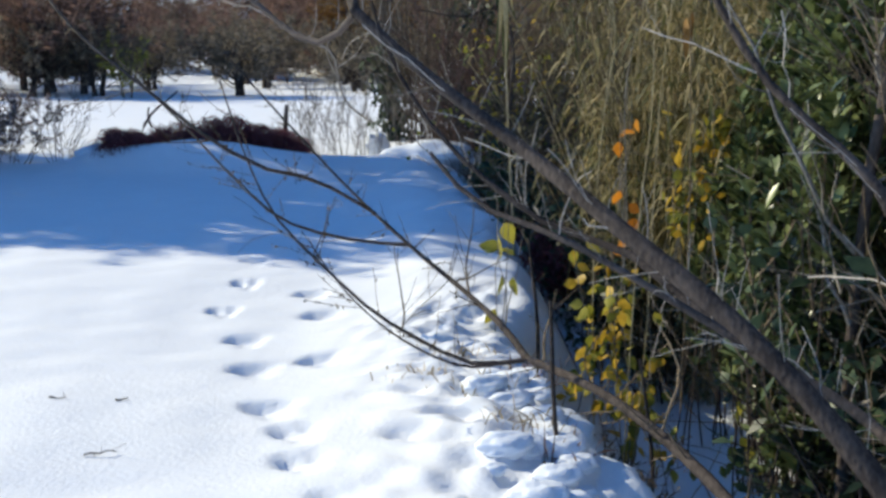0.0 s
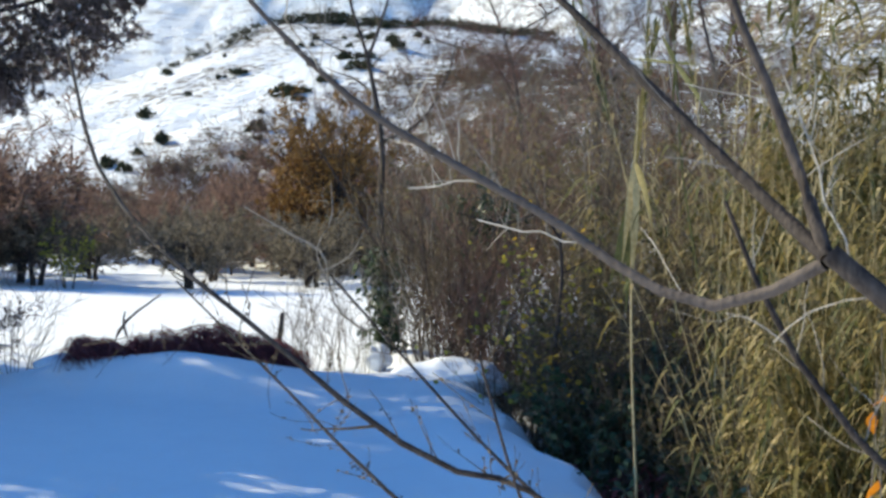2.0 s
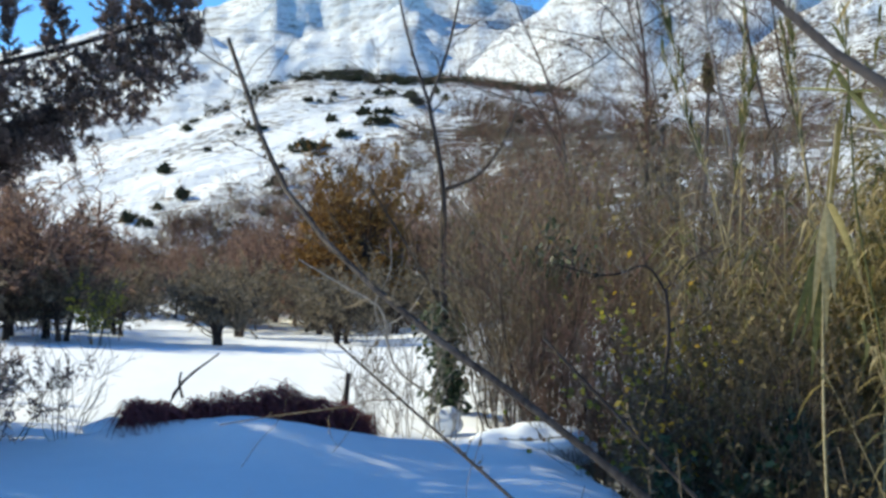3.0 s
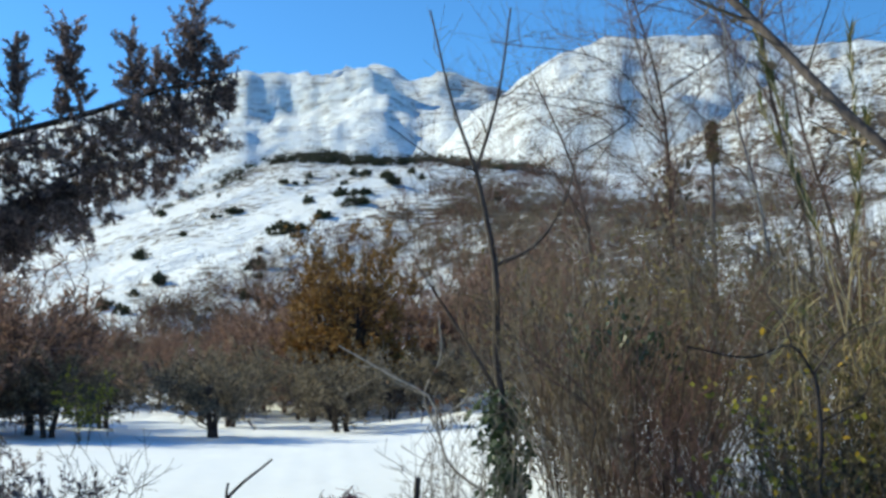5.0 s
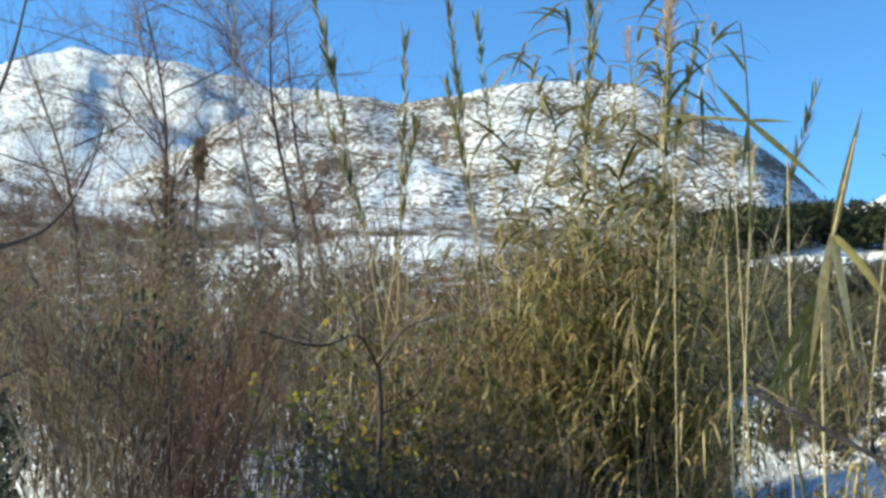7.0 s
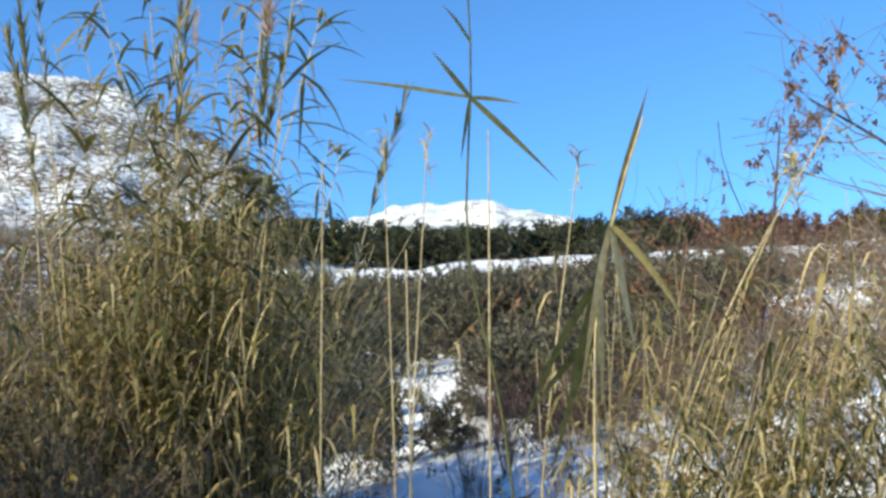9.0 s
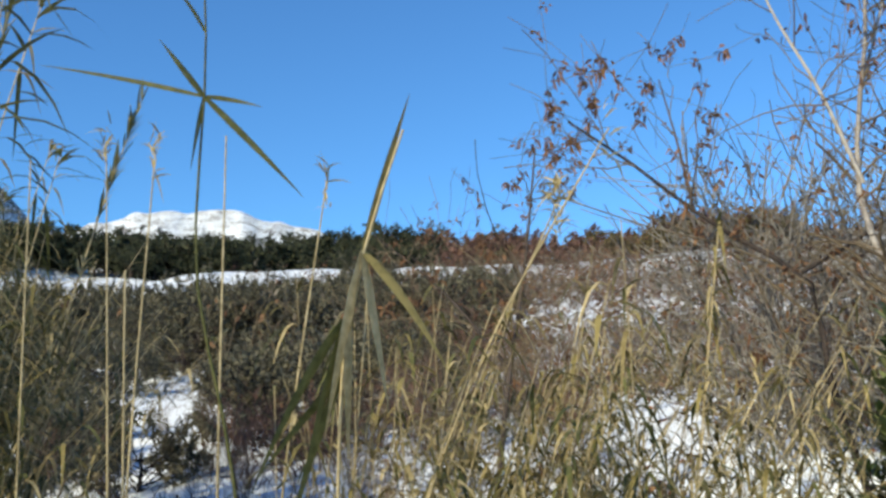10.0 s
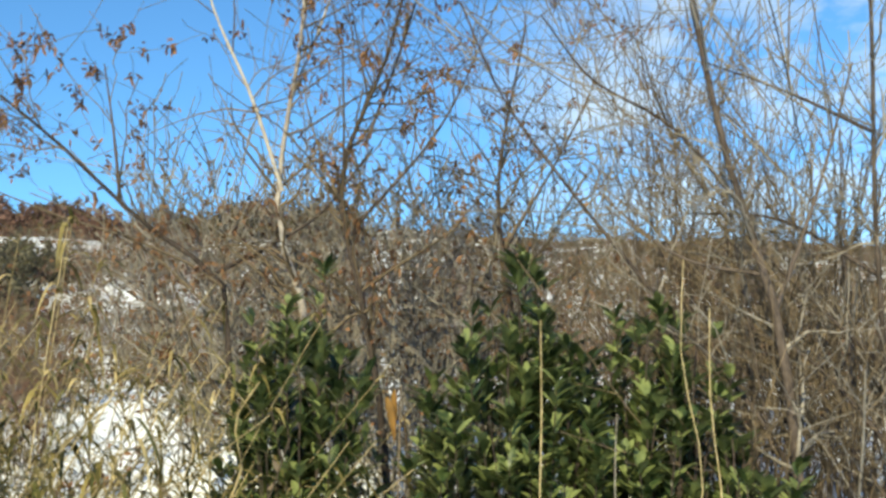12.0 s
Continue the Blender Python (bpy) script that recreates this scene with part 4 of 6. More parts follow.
for i, (az, elev, r, plume) in enumerate(((30.6, 19.5, 12, 0), (32.4, 21.5, 12.5, 0), (36.6, 23.0, 11.5, 0), (37.8, 23.5, 12, 0), (39.3, 23.0, 12.3, 0), (40.2, 21.0, 11.8, 0), (42.6, 20.4, 12.5, 0), (44.6, 19.6, 12.5, 1), (47.2, 16.8, 12.8, 0), (35.2, 18.0, 11.4, 0), (28.5, 16.0, 11.6, 0), (38.4, 19.0, 11, 0))):
    plumed_reed(az, elev, r, plume, 230 + i)

places = [reed_place() for _ in range(160)] + [(1.95 + 0.35 * math.cos(k * 2.4), 15.8 + 0.35 * math.sin(k * 2.4)) for k in range(14)]
shares(places, [reeds[i] for i in (0, 2, 3, 5)], -0.05, (0.7, 1.05))
reeds[1].matrix_world = pose(6.9, 17.4, hz(6.9, 17.4))
reeds[4].matrix_world = pose(8.4, 18.0, hz(8.4, 18.0))
for q, (x, y, s) in zip((4, 1, 3, 5, 3, 5), ((7.7, 17.1, 1.1), (3.7, 18.4, 1.0), (5.0, 15.5, 1.3), (4.2, 14.6, 1.35), (6.2, 16.0, 1.1), (5.4, 15.0, 1.05))):
    copy_thing_scaled(reeds[q], pose(x, y, hz(x, y), 0, 0, 40 * q) @ Matrix.Scale(s, 4))

for k in range(16):
    x, y = 3.6 + 3.6 * rng.uniform(), 0.0
    y = np.interp(x, [2.2, 4.3, 8.0], [13.4, 14.5, 17.8]) + rng.normal() * 0.5
    copy_thing_scaled(reeds[(2, 5, 0, 3)[k % 4]], pose(x, y, hz(x, y), rng.normal() * 4, rng.normal() * 4, rng.uniform(0, 360)) @ Matrix.Scale(rng.uniform(1.2, 1.55), 4))
g = np.random.default_rng(77)
bed = Builder()
base = np.array([reed_place() for _ in range(850)])
base = np.column_stack([base, height(base[:, 0], base[:, 1]) - 0.1])
hgt = g.uniform(1.6, 3.9, len(base))
rp = reed_lines(g, base, hgt, g.normal(size=(len(base), 2)) * 0.33)
bed.tubes(rp, np.broadcast_to(np.linspace(0.009, 0.0035, 8), rp.shape[:2]), 3, 0)
reed_leaves(g, bed, rp, 6500, 1, 0.15, 0.46, 0.032, 0.7)
reed_leaves(g, bed, rp, 8500, 2, 0.1, 0.42, 0.026, 0.9, 0.3)
reed_leaves(g, bed, rp, 8500, 3, 0.05, 0.46, 0.034, 0.8)
tagged(part("reed_bed", bed, [CANE, REED_LEAF, REED_DRY, REED_GREEN]), "dense bed of olive and straw-coloured giant reeds", "reed bed", kind="stuff")


# ---- far end of the path: bracken heap, post, stick, ivied sapling ----
b = Builder()
n = 9000
t = rng.uniform(0, 1, n)
bx = -4.9 + 2.75 * t
by = 15.55 + 0.95 * t + rng.normal(size=n) * 0.16
crown = 0.36 + 0.40 * np.exp(-((t - 0.64) / 0.28) ** 2) + 0.05 * np.sin(t * 23) + 0.04 * np.sin(t * 51)
bz = height(bx, by) * 0.75 + crown * rng.uniform(-0.1, 0.8, n)
way = rng.normal(size=(n, 3)) * (0.9, 0.6, 0.3) + (0.6, -0.5, 0.12)
b.blades(np.stack([bx, by - 0.1, bz], 1), way, 0.32 * rng.uniform(0.5, 1.2, n), 0.014, 0.9, 3)
core = np.linspace(0, 1, 15)
b.tubes(np.stack([-4.85 + 2.65 * core, 15.65 + 0.92 * core, 0.05 + 0.0 * core], 1)[None], (0.05 + (0.26 + 0.34 * np.exp(-((core - 0.64) / 0.28) ** 2)) * 0.76 * np.sin(np.pi * np.clip(core * 0.9 + 0.05, 0, 1)) ** 0.5)[None], 14)
tagged(part("bracken_heap", b, BRACKEN), "heap of dark red-brown dead bracken behind a snowdrift", "bracken", kind="stuff")
for i in range(3):
    grass_tuft(-2.75 + 0.2 * i, 16.3, 0.42, 40, DRY_GRASS, "dry buff grass beside the bracken heap", z=0.2)

root = thing("broken_post", (0, 0, 0), "short weathered broken wooden post by the bracken heap", "post")
p, r = stem_part("post", rng, [(-2.42, 16.5, -0.1), (-2.44, 16.55, 0.35), (-2.41, 16.6, 0.86)], 0.045, 0.03, BARK_DARK, root, 8, 7, 0.15)
root = thing("dead_branch", (0, 0, 0), "dead forked branch sticking up from the bracken heap", "branch")
p, r = stem_part("limb", rng, [(-4.6, 15.9, 0.1), (-4.37, 15.95, 0.7), (-3.93, 16.0, 1.09)], 0.03, 0.012, BARK_DARK, root, 8, 6, 0.15)
stem_part("fork", rng, [(-4.33, 15.95, 0.55), (-4.38, 15.95, 0.75), (-4.36, 15.95, 0.86)], 0.018, 0.012, BARK_DARK, root, 5, 5)


def snow_lump(x, y, z, rx, ry, rz, label):
    bm = bmesh.new()
    bmesh.ops.create_icosphere(bm, subdivisions=4, radius=1)
    for v in bm.verts:
        k = 1 + 0.22 * noise.noise(v.co * 1.7 + Vector((x, y, 0))) + 0.08 * noise.noise(v.co * 5 + Vector((y, x, 0)))
        v.co = Vector((v.co.x * rx * k, v.co.y * ry * k, v.co.z * rz * k))
    me = bpy.data.meshes.new("snow_lump")
    bm.to_mesh(me)
    bm.free()
    me.polygons.foreach_set("use_smooth", np.full(len(me.polygons), True))
    me.materials.append(SNOW_LUMP)
    ob = new("snow_lump", me)
    ob.location = (x, y, z)
    return tagged(ob, label, "snow", "lumps of snow")


snow_lump(-1.1, 17.6, 0.18, 0.2, 0.18, 0.2, "round lump of snow by the ivied sapling")
snow_lump(-0.15, 15.75, 0.12, 0.75, 0.4, 0.26, "snowdrift at the end of the bank")
snow_lump(-4.95, 15.55, 0.16, 0.4, 0.3, 0.18, "snow lying on the bracken heap")
snow_lump(5.0, 6.95, hz(5.0, 6.95) + 0.16, 0.8, 0.8, 0.34, "smooth drift of snow on the slope")
for k in range(26):
    cy = 2.9 + 2.6 * rng.uniform()
    cx = 0.18 + 0.34 * rng.uniform()
    size = rng.uniform(0.035, 0.1)
    snow_lump(cx, cy, hz(cx, cy) + size * 0.1, size * 1.3, size, size * 0.6, "clod of snow broken from the bank")
snow_lump(0.35, 4.55, -0.1, 0.35, 0.3, 0.14, "clods of snow on the bank")
snow_lump(0.55, 3.95, -0.15, 0.3, 0.35, 0.16, "clods of snow on the bank")

bare_tree("ivied_sapling", "young bare tree with ivy round its lower trunk", None, [
    ([(-0.9, 20.0, 0.0), (-0.95, 20.05, 1.0), (-1.1, 20.15, 2.2), (-1.12, 20.19, 3.58), (-1.4, 20.2, 5.0)], 0.075, 0.036),
    ([(-1.4, 20.2, 5.0), (-1.75, 20.2, 6.0), (-2.1, 20.1, 7.4)], 0.03, 0.011),
    ([(-1.4, 20.2, 5.0), (-1.1, 20.3, 6.0), (-0.85, 20.4, 7.6)], 0.03, 0.011),
    ([(-1.12, 20.19, 3.6), (-0.6, 20.1, 3.85), (-0.1, 20.0, 4.6), (0.1, 20.0, 5.4)], 0.032, 0.01),
    ([(-1.4, 20.2, 5.0), (-2.0, 20.1, 5.15), (-2.7, 20.0, 5.6)], 0.016, 0.007),
    ([(-1.1, 20.15, 1.9), (-0.4, 20.1, 2.3), (0.3, 20.0, 3.2)], 0.02, 0.008),
    ([(-1.0, 20.1, 1.6), (-1.5, 20.0, 2.4), (-2.3, 19.9, 3.6)], 0.03, 0.01),
], TWIG, BARK, rng, 3, 0.6, side_shoots=1.2, shoot_len=0.9, twig_r=2.2)
b = Builder()
p = smooth_line([(-0.9, 20.0, 0.0), (-0.95, 20.05, 0.9), (-1.1, 20.1, 1.7)], 8)[None]
at, t = along(rng, p, 900, 0)
at = at + rng.normal(size=at.shape) * (0.16, 0.16, 0.1)
b.blades(at, rng.normal(size=at.shape), 0.12, 0.1, 0.3, 2, 0, (0.3, 1, 0.1))
tagged(part("ivy", b, IVY), "dark green ivy climbing the young tree", "ivy", kind="stuff")
b = Builder()
at = np.array([0.6, 19.6, 2.3]) + rng.normal(size=(420, 3)) * (0.35, 0.3, 0.3)
b.blades(at, rng.normal(size=at.shape) + (0, 0, 0.4), 0.16, 0.07, 0.3, 2, 0, (0.3, 1, 0.1))
tagged(part("ivy", b, IVY), "clump of ivy hanging in bare branches", "ivy", kind="stuff")
bare_tree("leaning_tree", "bent pale bare tree leaning from the ivied sapling", None, [
    ([(-0.9, 20.2, 0.2), (-1.37, 20.0, 0.43), (-1.8, 20.0, 0.78), (-1.95, 20.0, 1.25), (-2.02, 19.95, 1.62), (-2.6, 19.9, 1.98), (-3.36, 19.8, 2.4)], 0.026, 0.008),
    ([(-1.93, 20.0, 1.15), (-2.15, 20.0, 1.7), (-1.92, 20.0, 2.3), (-1.95, 20.0, 2.85)], 0.013, 0.006),
    ([(-1.95, 19.95, 1.4), (-1.6, 19.9, 1.65), (-1.35, 19.9, 2.1)], 0.012, 0.005),
], TWIG_PALE, BARK_PALE, rng, 3, 0.5, side_shoots=1.0, shoot_len=0.7, twig_r=2.4)


# ---- trees on the left that shade the path ----
def leafy_tree(name, label, seed, trunk_h, radius, crown_h, clumps, leaves, leaf_len, leaf_w, mat, bark=BARK_DARK, category="tree", group="", r=0.14, up=0.3, trunks=1, fine=0.006, droop=0.2, top=1.0, spread_up=0.35):
    g = np.random.default_rng(seed)
    root = thing(name, (0, 0, -60), label, category, group)
    b0, b1 = [], []
    for k in range(trunks):
        a = g.uniform(0, 6.28)
        off = np.array([math.cos(a), math.sin(a), 0]) * (0.25 if trunks > 1 else 0.0)
        b0.append(off * 0.5 + (0, 0, -0.3))
        b1.append(off * 2 + (g.normal() * 0.15, g.normal() * 0.15, trunk_h + 0.45 * crown_h))
    p0 = lines_from(g, np.array(b0), np.array(b1), 8, 0.12)
    r0 = np.broadcast_to(np.linspace(1, 0.35, 8), p0.shape[:2]) * r
    b = Builder()
    b.tubes(p0, r0, 8)
    part("trunk", b, bark, root)
    i = g.integers(0, trunks, clumps)
    u = g.uniform(0.3, 1, clumps)
    start = np.array([p0[q, min(7, int(w * 7))] for q, w in zip(i, u)])
    a, rr = g.uniform(0, 6.28, clumps), radius * np.sqrt(g.uniform(0.1, 1, clumps)) * g.uniform(0.7, 1.15, clumps)
    zc = trunk_h + crown_h * np.clip(g.beta(1.4, 1.4, clumps) * np.sqrt(np.clip(1.12 - (rr / radius / 1.15) ** 2, 0.1, 1)) * top, 0, 1)
    end = np.stack([np.cos(a) * rr, np.sin(a) * rr, zc], 1)
    p1 = lines_from(g, start, end, 6, 0.2)
    r1 = np.broadcast_to(np.linspace(1, 0.25, 6), p1.shape[:2]) * r * 0.2
    p2, r2 = sprout(g, p1, r1, clumps * 5, radius * 0.32, 0.8, spread_up, 5, 0.45)
    b = Builder()
    b.tubes(p1, r1, 4)
    b.tubes(p2, np.maximum(r2, fine), 3)
    part("limb", b, bark, root, kind="stuff")
    b = Builder()
    leaf_tufts(g, b, p2, leaves, leaf_len, leaf_w, droop, 0, 0.15, 2, 0.8, up)
    part("crown", b, mat, root, kind="stuff")
    return root


def conifer(label, seed, h, radius, low, limbs, plumes, needles):
    """A conifer with rising limbs that end in dense feathery clumps, with gaps between them."""
    g = np.random.default_rng(seed)
    root = thing("conifer", (0, 0, -60), label, "tree", "conifers beside the path")
    p0 = lines_from(g, np.array([[0, 0, -0.3]]), np.array([[0.2, 0.1, h]]), 10, 0.04)
    r0 = np.linspace(0.03, 0.006, 10)[None] * h * 0.6
    b = Builder()
    b.tubes(p0, r0, 8)
    part("trunk", b, BARK_DARK, root)
    u = g.uniform(low, 1.0, limbs)
    a = np.arange(limbs) * 2.4 + g.normal(size=limbs) * 0.3
    start = np.array([p0[0, min(9, int(w * 9))] for w in u * 0.93])
    reach = radius * np.clip(1.25 - 1.1 * np.abs(u - low - 0.12), 0.25, 1) * g.uniform(0.6, 1.1, limbs)
    end = start + np.stack([np.cos(a) * reach, np.sin(a) * reach, reach * g.uniform(0.1, 0.5, limbs)], 1)
    p1 = lines_from(g, start, end, 7, 0.12)
    r1 = np.broadcast_to(np.linspace(1, 0.3, 7), p1.shape[:2]) * h * 0.005
    p2, r2 = sprout(g, p1, r1, limbs * plumes, radius * 0.2, 0.75, 0.75, 6, 0.35, 1.0, 0.2)
    b = Builder()
    b.tubes(p1, r1, 5)
    b.tubes(p2, np.maximum(r2, 0.008), 3)
    part("limb", b, BARK_DARK, root, kind="stuff")
    b = Builder()
    leaf_tufts(g, b, p2, limbs * plumes * needles, radius * 0.05, radius * 0.014, 0.15, 0, 0.1, 2, 0.75, 0.55)
    part("crown", b, PINE, root, kind="stuff")
    return root


def spreading_pine():
    """The old pine at the field's edge: one long level limb with upright plumes on it and thin sprays hanging below."""
    g = np.random.default_rng(301)
    root = thing("pine_tree", (0, 0, 0), "old pine with a long level limb and feathery brown-green plumes", "tree", "conifers beside the path")
    trunk, tr = stem_part("trunk", g, [(-13.6, 24.4, -1.6), (-13.5, 24.4, 3.5), (-13.3, 24.5, 7.0), (-13.5, 24.6, 12.0)], 0.26, 0.07, BARK_DARK, root, 14, 9, 0.08)
    limb, lr = stem_part("limb", g, [(-13.4, 24.5, 5.2), (-12.0, 24.1, 5.8), (-10.0, 23.8, 6.35), (-8.4, 23.7, 6.8), (-6.9, 23.6, 7.3), (-6.2, 23.5, 7.35)], 0.1, 0.03, BARK_DARK, root, 16, 7, 0.1)
    lower, wr = stem_part("limb", g, [(-13.5, 24.4, 3.4), (-11.6, 24.0, 4.4), (-9.8, 23.9, 5.1), (-8.2, 23.8, 5.9)], 0.07, 0.02, BARK_DARK, root, 14, 6, 0.1)
    # upright plumes: foot, height, half width
    foliage, wood = Builder(), Builder()
    for x, z, top, w in ((-9.85, 6.3, 1.75, 0.30), (-9.1, 6.5, 1.95, 0.36), (-8.65, 6.6, 1.1, 0.34), (-7.85, 6.85, 1.25, 0.34), (-7.35, 7.0, 0.8, 0.32), (-6.95, 7.1, 1.85, 0.50), (-6.6, 7.25, 1.3, 0.42), (-6.3, 6.9, 0.95, 0.40), (-6.0, 6.7, 0.55, 0.30), (-10.7, 6.1, 1.8, 0.4), (-11.6, 5.9, 2.1, 0.5)):
        foot = np.array([[x, 23.75, z]])
        axis = lines_from(g, foot, foot + (g.normal() * 0.12, g.normal() * 0.2, top), 8, 0.1)
        ar = np.broadcast_to(np.linspace(0.022, 0.006, 8), axis.shape[:2])
        shoots, sr = sprout(g, axis, ar, int(16 + 20 * top), w, 0.95, 0.55, 5, 0.05, 1.0, 0.25)
        wood.tubes(axis, ar, 4)
        wood.tubes(shoots, np.maximum(sr * 0.5, 0.006), 3)
        leaf_tufts(g, foliage, shoots, len(shoots) * 62, 0.10, 0.03, 0.15, 0, 0.3, 2, 0.8, 0.5)
    # thin sprays that hang below the limbs
    for src, count, hang in ((limb, 100, 1.9), (lower, 90, 1.4)):
        at, t = along(g, src[:, 3:], count, 0)
        tips = at + np.stack([g.normal(size=count) * 0.4, g.normal(size=count) * 0.5, -hang * g.uniform(0.3, 1.0, count)], 1)
        p = lines_from(g, at, tips, 6, 0.2)
        r = np.broadcast_to(np.linspace(0.014, 0.005, 6), p.shape[:2])
        q, qr = sprout(g, p, r, count * 9, 0.34, 0.95, 0.1, 5, 0.1, 1.0, 0.25)
        wood.tubes(p, r, 3)
        wood.tubes(q, np.maximum(qr * 0.5, 0.005), 3)
        leaf_tufts(g, foliage, q, len(q) * 40, 0.10, 0.03, 0.2, 0, 0.35, 2, 0.8, 0.3)
    # the rest of the crown round the trunk
    n = 34
    a, u = np.arange(n) * 2.4, g.uniform(0.35, 0.98, n)
    start = np.array([trunk[0, int(w * 13)] for w in u])
    reach = 3.0 * np.clip(1.3 - u, 0.3, 0.9) * g.uniform(0.6, 1.1, n)
    p = lines_from(g, start, start + np.stack([np.cos(a) * reach, np.sin(a) * reach, reach * g.uniform(0.2, 0.6, n)], 1), 6, 0.12)
    r = np.broadcast_to(np.linspace(0.05, 0.015, 6), p.shape[:2])
    q, qr = sprout(g, p, r, n * 14, 0.6, 0.8, 0.6, 5, 0.3, 1.0, 0.25)
    wood.tubes(p, r, 5)
    wood.tubes(q, np.maximum(qr * 0.5, 0.007), 3)
    leaf_tufts(g, foliage, q, len(q) * 60, 0.14, 0.045, 0.15, 0, 0.2, 2, 0.8, 0.5)
    part("branch", wood, BARK_DARK, root, kind="stuff")
    part("crown", foliage, PINE, root, kind="stuff")
    root.matrix_basis = pose(-0.80, 2.41, 0.73) @ Matrix.Scale(0.66, 4)


spreading_pine()
tall_pine = conifer("tall dull grey-green conifer shading the snowy path", 302, 11.0, 3.1, 0.1, 74, 10, 40)
spread_copies(tall_pine, [(-12.4, 17.6), (-13.4, 18.8)], 0, (0.95, 1.05))
low_pine = conifer("low dull grey-green conifer shading the snowy path", 305, 7.3, 3.1, 0.1, 64, 10, 40)
spread_copies(low_pine, [(-9.7, 14.7), (-10.2, 16.0), (-11.6, 15.6), (-12.8, 16.4), (-11.0, 14.9)], 0, (0.95, 1.03))
lowb = shrub("evergreen_bush", "low dark evergreen bush dusted with snow beside the path", 303, 1.5, 1.0, 10, 50, 160, TWIG, PINE, 1500, 0.09, 0.03, "bush", 0.014, "bushes under the conifers", 0.003)
spread_copies(lowb, [(-6.5, 15.8), (-7.2, 17.4), (-6.7, 14.6), (-8.6, 20.5), (-9.6, 23.0)], -0.1, (0.6, 0.9))

# ---- olive grove along the far side of the field ----
olives = [leafy_tree("olive_tree", "grey-green olive tree standing in snow at the field's edge", 310 + i, 1.0, 3.1, 3.0, 46, 5200, 0.24, 0.06, OLIVE, trunks=2, group="olive grove", r=0.16, fine=0.012) for i in range(3)]
rows = [(-8.4, 44.4), (-14.0, 43.8), (-3.8, 48.5), (-16.5, 43), (-9.0, 54.8), (-14.0, 52), (-5.6, 60), (-2.9, 64.7), (-1.5, 58), (-18, 50), (-21, 45), (-24, 52), (-6.5, 68), (-11.5, 63), (-17, 62), (-2.0, 72), (-23, 62), (0.5, 66), (-20, 38), (-28, 44), (-8.0, 75), (-14, 74), (-26, 36), (-30, 55), (1.5, 56), (-4.2, 52.5)]
shares(rows, olives, -0.1, (0.72, 0.95))
gb = shrub("green_bush", "small yellowish green bush in the olive grove", 320, 2.2, 0.8, 8, 40, 120, TWIG, LIME, 700, 0.16, 0.08, "bush", 0.02, "", 0.006)
spread_copies(gb, [(-12.2, 41.8)], 0, (0.8, 0.9))
brown = [leafy_tree("bare_tree", "bare reddish brown tree behind the olive grove", 330 + i, 1.0, 3.0, 5.6, 52, 4200, 0.5, 0.05, BROWN_CROWN, group="bare wood behind the grove", r=0.16, fine=0.018) for i in range(2)]
tall_wood = [(-15.2, 45.5), (-16.0, 43.4), (-17, 47), (-19.5, 50.5), (-21.5, 47), (-19, 58), (-23, 54), (-25, 60), (-6.0, 69), (-7.6, 71), (-9.0, 72), (-5.0, 75), (-1.0, 70), (1.0, 72), (3.0, 70), (5.5, 73), (8.0, 72), (2.0, 78), (-2.5, 80), (6.5, 80), (10.5, 77), (-10.5, 80), (4.0, 62), (7.0, 64)]
low_wood = [(-11, 70), (-13, 72), (-15.5, 73), (-18, 75), (-12, 78), (-21, 76), (-16, 84), (-24, 80), (-13.5, 90), (-19, 92), (-27, 72), (-9.5, 66), (-6.5, 64.5), (-7.5, 88), (-4.5, 92), (-0.5, 90)]
for q, s in ((tall_wood, (0.85, 1.2)), (low_wood, (0.5, 0.8))):
    for i, (x, y) in enumerate(q):
        m = pose(x, y, hz(x, y) - 0.1, 0, 0, rng.uniform(0, 360)) @ Matrix.Scale(rng.uniform(*s), 4)
        if q is tall_wood and i < 2:
            brown[i].matrix_world = m
        else:
            copy_thing_scaled(brown[i % 2], m)
ochre = [leafy_tree("ochre_tree", "broad tree holding rusty ochre autumn foliage", 340, 1.2, 3.2, 8.4, 60, 7000, 0.3, 0.09, OCHRE, group="ochre trees", r=0.18, fine=0.014)]
shares([(-3.1, 62), (-4.7, 64)], ochre, 0.2, (1.05, 1.15))

# ---- thin tall trees beyond the thicket ----
for k, (tx, ty, th) in enumerate(((7.0, 30.7, 13.0), (5.2, 32.5, 12.5), (6.0, 33.2, 12.4), (8.3, 31.2, 12.8), (3.0, 31.5, 9.5), (9.8, 33.0, 11.5))):
    z0 = hz(tx, ty)
    bend = rng.normal(size=(3, 2)) * 0.35
    st = [([(tx, ty, z0 - 0.2), (tx + bend[0, 0] * 0.4, ty, z0 + th * 0.35), (tx + bend[1, 0] - 0.5, ty + bend[1, 1], z0 + th * 0.7), (tx + bend[2, 0] * 1.6 - 1.1, ty, z0 + th)], 0.085, 0.014)]
    for s in range(5):
        u = rng.uniform(0.35, 0.8)
        st.append(([(tx + bend[1, 0] * u - 0.7 * u * u, ty + 0.5 * bend[1, 1] * u, z0 + th * u), (tx - 0.6 + rng.normal() * 1.1, ty + rng.normal() * 0.6, z0 + th * (u + 0.1)), (tx - 0.9 + rng.normal() * 1.9, ty + rng.normal(), z0 + th * (u + 0.22))], 0.022, 0.008))
    bare_tree("tall_bare_tree", "tall thin bare tree rising above the thicket", None, st, TWIG_RED, BARK_PALE if k in (0, 2) else BARK, rng, 12, 0.8, side_shoots=3.6, shoot_len=1.4, twig_r=1.7, rise=0.3)
b = Builder()
